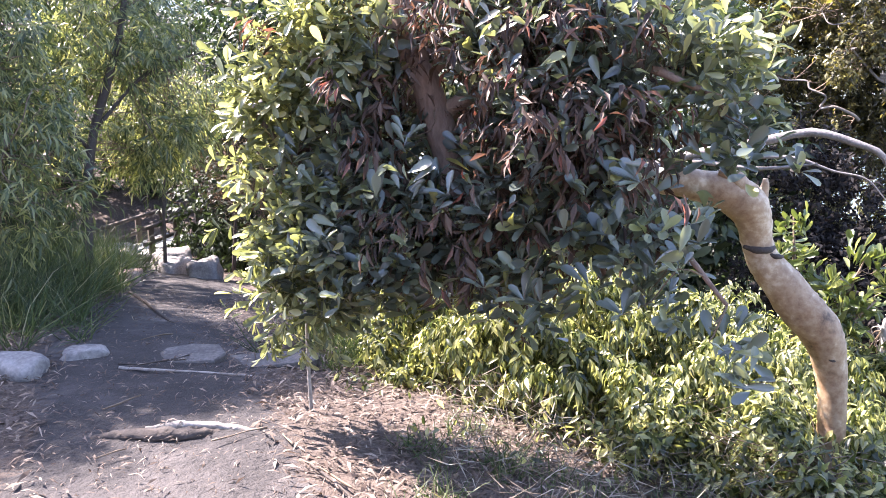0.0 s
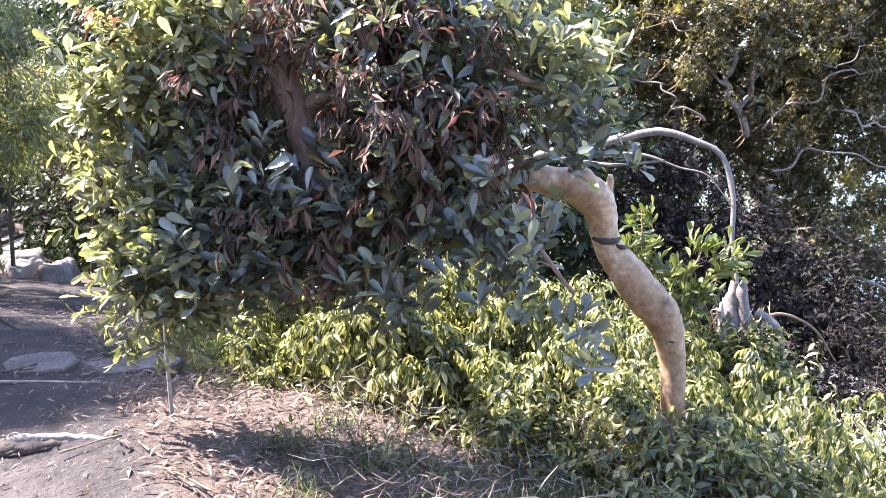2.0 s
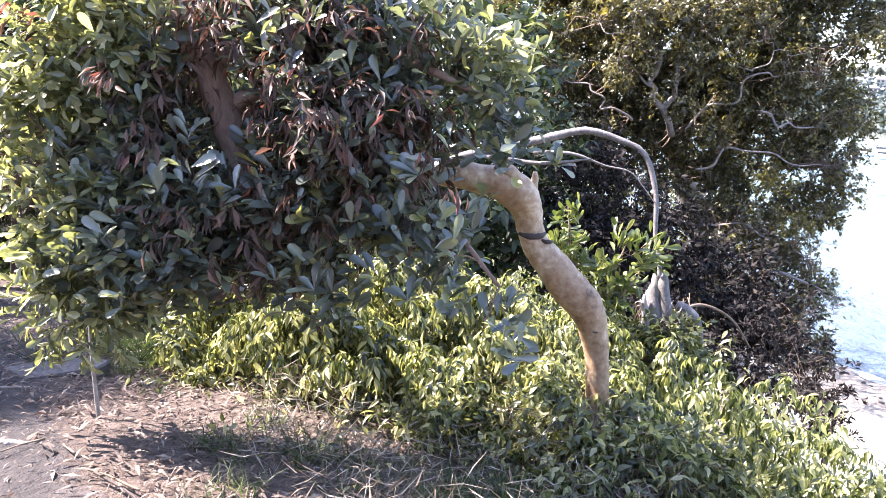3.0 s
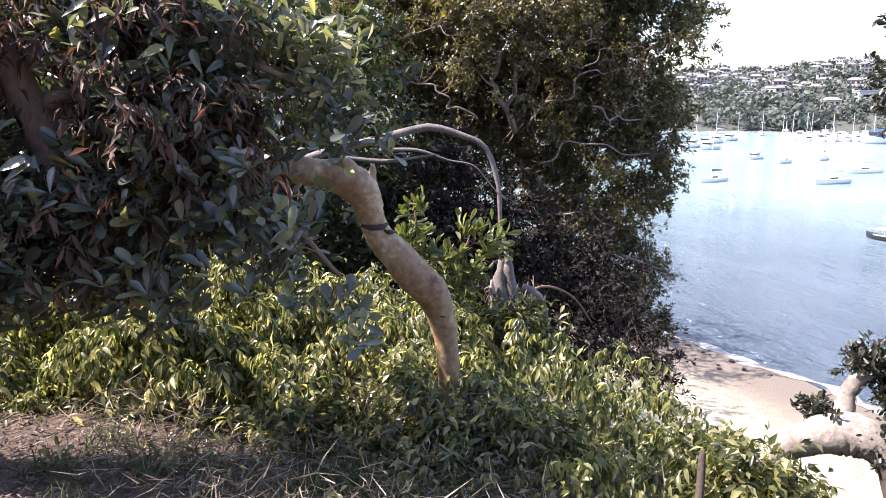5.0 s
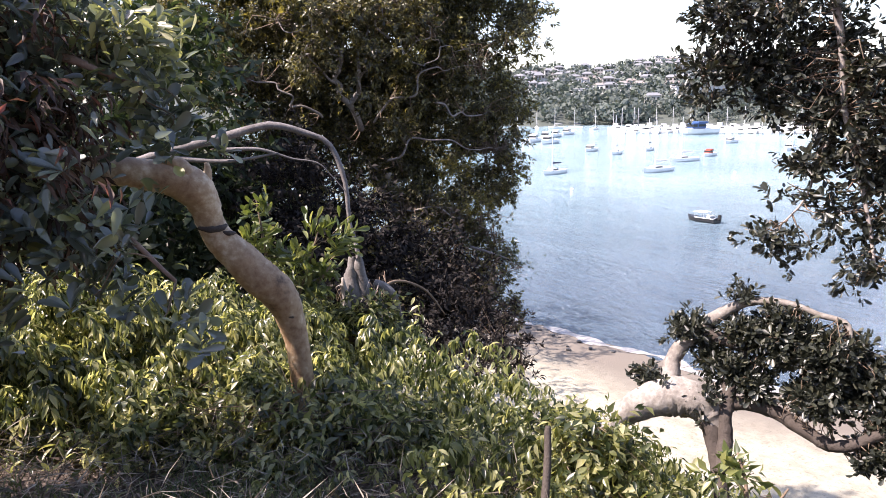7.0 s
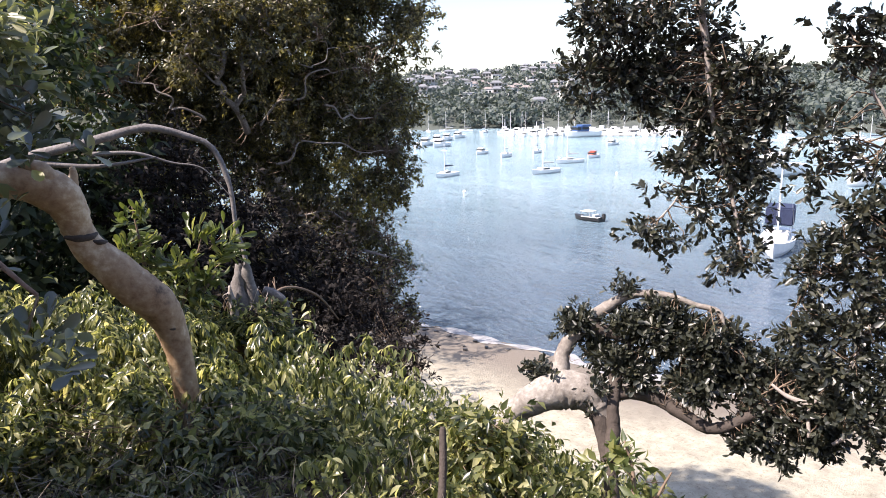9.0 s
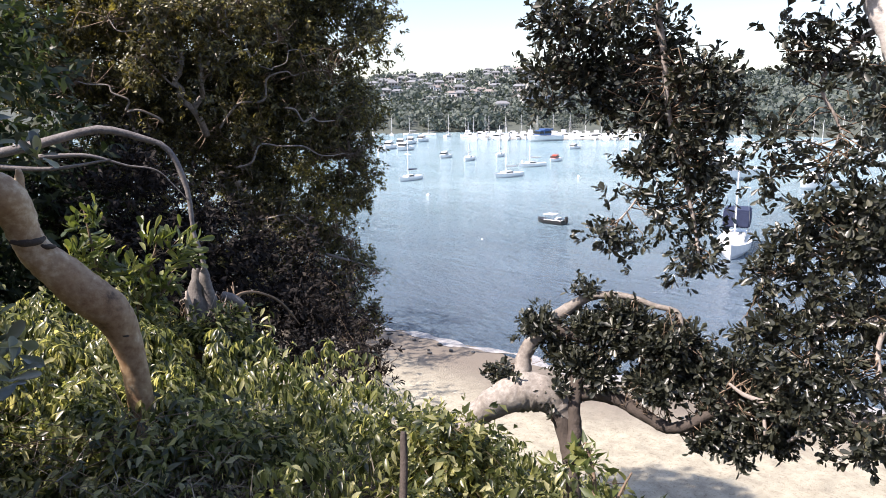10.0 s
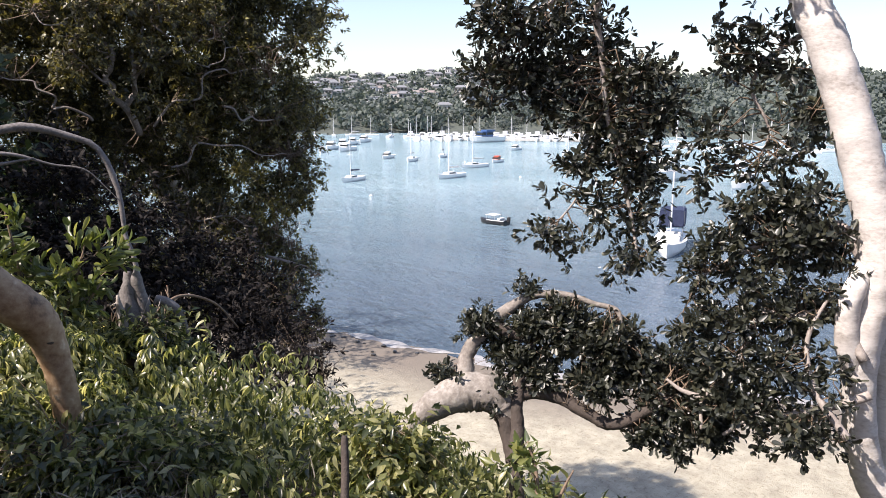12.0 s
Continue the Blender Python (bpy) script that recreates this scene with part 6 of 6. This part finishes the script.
COAST_BLOBS = [
    B(63.6, 4.5, 5.2, 0.23, 0.17), B(67.7, 4.8, 5.3, 0.27, 0.19), B(70.9, 3.5, 5.3, 0.17, 0.17), B(62.8, 0.8, 5.2, 0.17, 0.15), B(65.7, 1.2, 5.3, 0.23, 0.17), B(69.0, 0.8, 5.3, 0.23, 0.19),
    B(71.8, -0.0, 5.3, 0.15, 0.15), B(62.8, -1.4, 5.2, 0.09, 0.08), B(67.0, -1.6, 5.3, 0.19, 0.11), B(70.7, -2.4, 5.3, 0.23, 0.15), B(74.2, 0.7, 5.3, 0.19, 0.11), B(75.5, -2.0, 5.3, 0.17, 0.15),
    B(73.2, -4.0, 5.3, 0.27, 0.15), B(70.5, -5.7, 5.3, 0.19, 0.13), B(74.6, -6.4, 5.3, 0.19, 0.15), B(68.1, -7.5, 5.3, 0.15, 0.09), B(71.5, -8.6, 5.3, 0.21, 0.11), B(74.4, -9.3, 5.3, 0.13, 0.15),
    B(67.6, -10.9, 5.3, 0.11, 0.09), B(70.0, -11.6, 5.3, 0.15, 0.08), B(74.6, -12.2, 5.3, 0.17, 0.13), B(73.0, -13.6, 5.3, 0.08, 0.04), B(78.8, 3.2, 5.0, 0.11, 0.11), B(80.3, 1.3, 5.1, 0.12, 0.14),
    B(81.9, 3.1, 5.1, 0.12, 0.14), B(83.7, 1.2, 5.1, 0.12, 0.12), B(79.2, -3.6, 5.1, 0.12, 0.12), B(81.5, -5.1, 5.1, 0.11, 0.12), B(79.0, -6.0, 5.1, 0.09, 0.09), B(84.2, -4.6, 5.1, 0.14, 0.11),
    B(85.4, -2.4, 5.1, 0.14, 0.14), B(79.8, -10.7, 5.1, 0.21, 0.12), B(82.5, -8.5, 5.1, 0.21, 0.14), B(85.2, -7.6, 5.1, 0.21, 0.14), B(78.9, -13.1, 5.1, 0.12, 0.11), B(81.5, -12.9, 5.1, 0.25, 0.16),
    B(84.9, -11.0, 5.1, 0.25, 0.18), B(87.1, -10.0, 5.1, 0.14, 0.18), B(79.2, -16.7, 5.1, 0.14, 0.11), B(81.8, -16.3, 5.1, 0.21, 0.12), B(85.3, -14.7, 5.1, 0.25, 0.14), B(87.4, -12.9, 5.1, 0.11, 0.21),
    B(78.0, -19.6, 5.4, 0.19, 0.13), B(81.4, -19.1, 5.1, 0.21, 0.12), B(84.6, -18.6, 5.1, 0.25, 0.14), B(87.1, -18.2, 5.1, 0.16, 0.14), B(83.6, -21.8, 5.1, 0.21, 0.12), B(86.9, -22.6, 5.1, 0.18, 0.12),
    B(81.3, -22.2, 5.1, 0.11, 0.11), B(84.3, -24.3, 5.1, 0.07, 0.05), B(86.4, -24.1, 5.1, 0.07, 0.07), B(87.7, -20.2, 5.1, 0.12, 0.11)]
COAST_BLOBS += [B(77, 15, 5.2, 0.8, 0.3), B(88, 16, 5.2, 0.9, 0.4)]
tips, ways, cs = cluster_points(COAST_BLOBS, 1500, 4, 0.07, 1.0, 0.1)
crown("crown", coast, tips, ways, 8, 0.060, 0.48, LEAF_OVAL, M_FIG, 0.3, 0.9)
v, f = twigs(cs, limb_points(COAST_BRANCHES + COAST_LIMBS[:1]), 0.006)
tagged(child("twig_mass", fill("twig_mass", v, f, M_TWIG, True), coast), kind="stuff")

# low arching limb tree
LOW_LIMBS = [
    [P(56.4, -27.5, 5.12, 0.070), P(58.0, -25.5, 5.14, 0.078), P(59.8, -24.2, 5.15, 0.106), P(62.0, -23.3, 5.17, 0.133), P(64.0, -23.4, 5.18, 0.120), P(65.2, -24.4, 5.20, 0.095), P(65.8, -25.6, 5.20, 0.06)],
    [P(61.8, -22.4, 5.2, 0.07), P(62.0, -20.4, 5.2, 0.052), P(63.3, -18.6, 5.2, 0.05), P(65.0, -17.0, 5.2, 0.042), P(67.0, -15.8, 5.2, 0.03), P(69.6, -15.6, 5.2, 0.022), P(71.7, -16.1, 5.2, 0.018), P(73.5, -16.5, 5.2, 0.016), P(74.0, -18.4, 5.2, 0.008)],
    [P(65.0, -23.4, 5.2, 0.06), P(67.5, -23.0, 5.2, 0.045), P(69.7, -23.2, 5.2, 0.046), P(71.9, -24.1, 5.2, 0.042), P(73.7, -24.6, 5.2, 0.038), P(75.4, -23.9, 5.2, 0.034), P(78.1, -21.9, 5.2, 0.03)],
    [P(66.9, -33.0, 5.20, 0.07), P(66.5, -29.5, 5.20, 0.055), P(65.9, -27.0, 5.20, 0.05), P(65.2, -24.9, 5.18, 0.065), P(64.4, -24.0, 5.18, 0.06)],
    [P(66.5, -28.0, 5.15, 0.05), P(66.4, -25.5, 5.15, 0.048), P(66.2, -24.0, 5.15, 0.042), P(66.4, -21.5, 5.2, 0.05), P(67.4, -18.5, 5.2, 0.03), P(68.5, -16.5, 5.2, 0.015)],
    [P(63.8, -18.3, 5.2, 0.05), P(66.5, -18.9, 5.2, 0.04), P(69, -19.2, 5.2, 0.025), P(72, -20, 5.2, 0.012)],
]
LOW_BLOBS = [
    B(62.9, -18.2, 5.2, 0.14, 0.08), B(60.4, -22.0, 5.2, 0.11, 0.04), B(66.6, -15.5, 5.2, 0.08, 0.04), B(66.9, -17.8, 5.2, 0.15, 0.09), B(70.0, -18.4, 5.2, 0.20, 0.15), B(73.1, -19.0, 5.2, 0.22, 0.17),
    B(75.7, -20.3, 5.3, 0.20, 0.15), B(66.7, -20.8, 5.2, 0.15, 0.07), B(77.5, -22.0, 5.3, 0.19, 0.15), B(72.4, -21.5, 5.2, 0.22, 0.09), B(76.6, -24.5, 5.3, 0.13, 0.13), B(78.7, -25.3, 5.3, 0.07, 0.07),
    B(80.6, -23.8, 5.3, 0.15, 0.11), B(65.0, -23.4, 5.2, 0.13, 0.07), B(68.1, -21.5, 5.2, 0.11, 0.09), B(74.0, -17.4, 5.2, 0.04, 0.06), B(79.5, -21.3, 5.3, 0.15, 0.15), B(69.5, -16.6, 5.2, 0.15, 0.04),
    B(64.8, -20.0, 5.2, 0.11, 0.07)]
low = thing("low_banksia", "low tree with a thick pale arching limb and dark leaves", "tree")
# limbs from the third on get darker bark in place of their shade
for i, l in enumerate(LOW_LIMBS):
    limb("trunk" if i == 0 else "limb", l, M_LIMBBARK if i < 2 else M_DARKBARK, low, 18 if i == 0 else 10, 8, 0.09)
tips, ways, cs = cluster_points(LOW_BLOBS, 1000, 4, 0.04, 1.0, 0.1)
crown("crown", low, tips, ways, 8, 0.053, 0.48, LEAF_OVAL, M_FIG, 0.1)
v, f = twigs(cs, limb_points(LOW_LIMBS[1:]), 0.004, reach=0.35)
tagged(child("twig_mass", fill("twig_mass", v, f, M_TWIG, True), low), kind="stuff")

plant("vine_mound", "mound of lime-green vine over the foot of the low tree", "shrub", [[P(55.0, -33, 4.7, 0.012), P(55.5, -29, 4.7, 0.009), P(56.0, -26.5, 4.75, 0.004)]],
      M_TWIG, [(polar(53.5, -26.8, 4.75), (0.28, 0.25, 0.16)), (polar(56.3, -27.2, 4.7), (0.26, 0.22, 0.15)), (polar(59.2, -28.2, 4.7), (0.26, 0.2, 0.12)), (polar(62.0, -29.2, 4.7), (0.24, 0.2, 0.10)), (polar(56, -30.5, 4.6), (0.4, 0.3, 0.2)), (polar(60, -31.5, 4.6), (0.4, 0.3, 0.16))], 110, 5, 0.08, 6, 0.085, 0.42, LEAF_MID, M_VINE, 0.8, 0.003, sides=6)

plant("vine_mound", "tangled lime-green vine round the foot of the leaning tree", "shrub", [[(2.3, 3.85, -1.0, 0.012), (2.3, 3.8, -0.7, 0.009), (2.25, 3.8, -0.5, 0.004)]],
      M_TWIG, [((2.25, 3.8, -0.62), (0.32, 0.25, 0.2)), ((2.65, 3.8, -0.66), (0.3, 0.25, 0.18)), ((1.8, 3.95, -0.6), (0.32, 0.25, 0.18)), ((2.95, 3.5, -0.72), (0.32, 0.28, 0.2)), ((1.35, 4.15, -0.5), (0.3, 0.25, 0.16))], 130, 5, 0.09, 6, 0.085, 0.42, LEAF_MID, M_VINE, 0.8, 0.004, sides=6)

# leafy shoots and a bare stake in the vines
plant("vine_shoot", "upright leafy shoots at the edge of the slope", "shrub", [[P(70.5, -33, 3.9, 0.012), P(70.2, -29, 3.9, 0.01), P(69.2, -26.5, 3.9, 0.005)], [P(71, -33, 3.9, 0.01), P(72.3, -29.5, 3.9, 0.008), P(73, -28, 3.9, 0.004)]],
      M_TWIG, [(polar(69.5, -28.0, 3.9), (0.1, 0.1, 0.1)), (polar(72.2, -30, 3.9), (0.12, 0.1, 0.1))], 16, 2, 0.04, 5, 0.085, 0.42, LEAF_MID, M_SAPLING, 0.0, 0.003, sides=6)
stake = thing("bare_stake", "short bare grey stake standing in the vines", "stake")
limb("stem", [P(54.4, -40, 3.9, 0.022), P(54.4, -31, 3.9, 0.022), P(54.2, -27.4, 3.9, 0.018), P(54.2, -26.9, 3.9, 0.012)], M_DARKBARK, stake, 8, 5, 0.1)

# small things on the beach
for k in range(16):
    yy = 33.5 - k * 0.55 + rng.uniform(-1, 1)
    xx = float(shore_x(yy)) - rng.uniform(0.8, 3.2)
    rr = rng.uniform(0.08, 0.2) * (1.9 if k == 1 else 1)
    rock("beach_stone", xx, yy, (rr, rr * 0.8, rr * 0.7), k * 1.7, "small dark wet stone on the sand", M_WETROCK, rng.uniform(0, 180), 0.3, "stones on the beach")
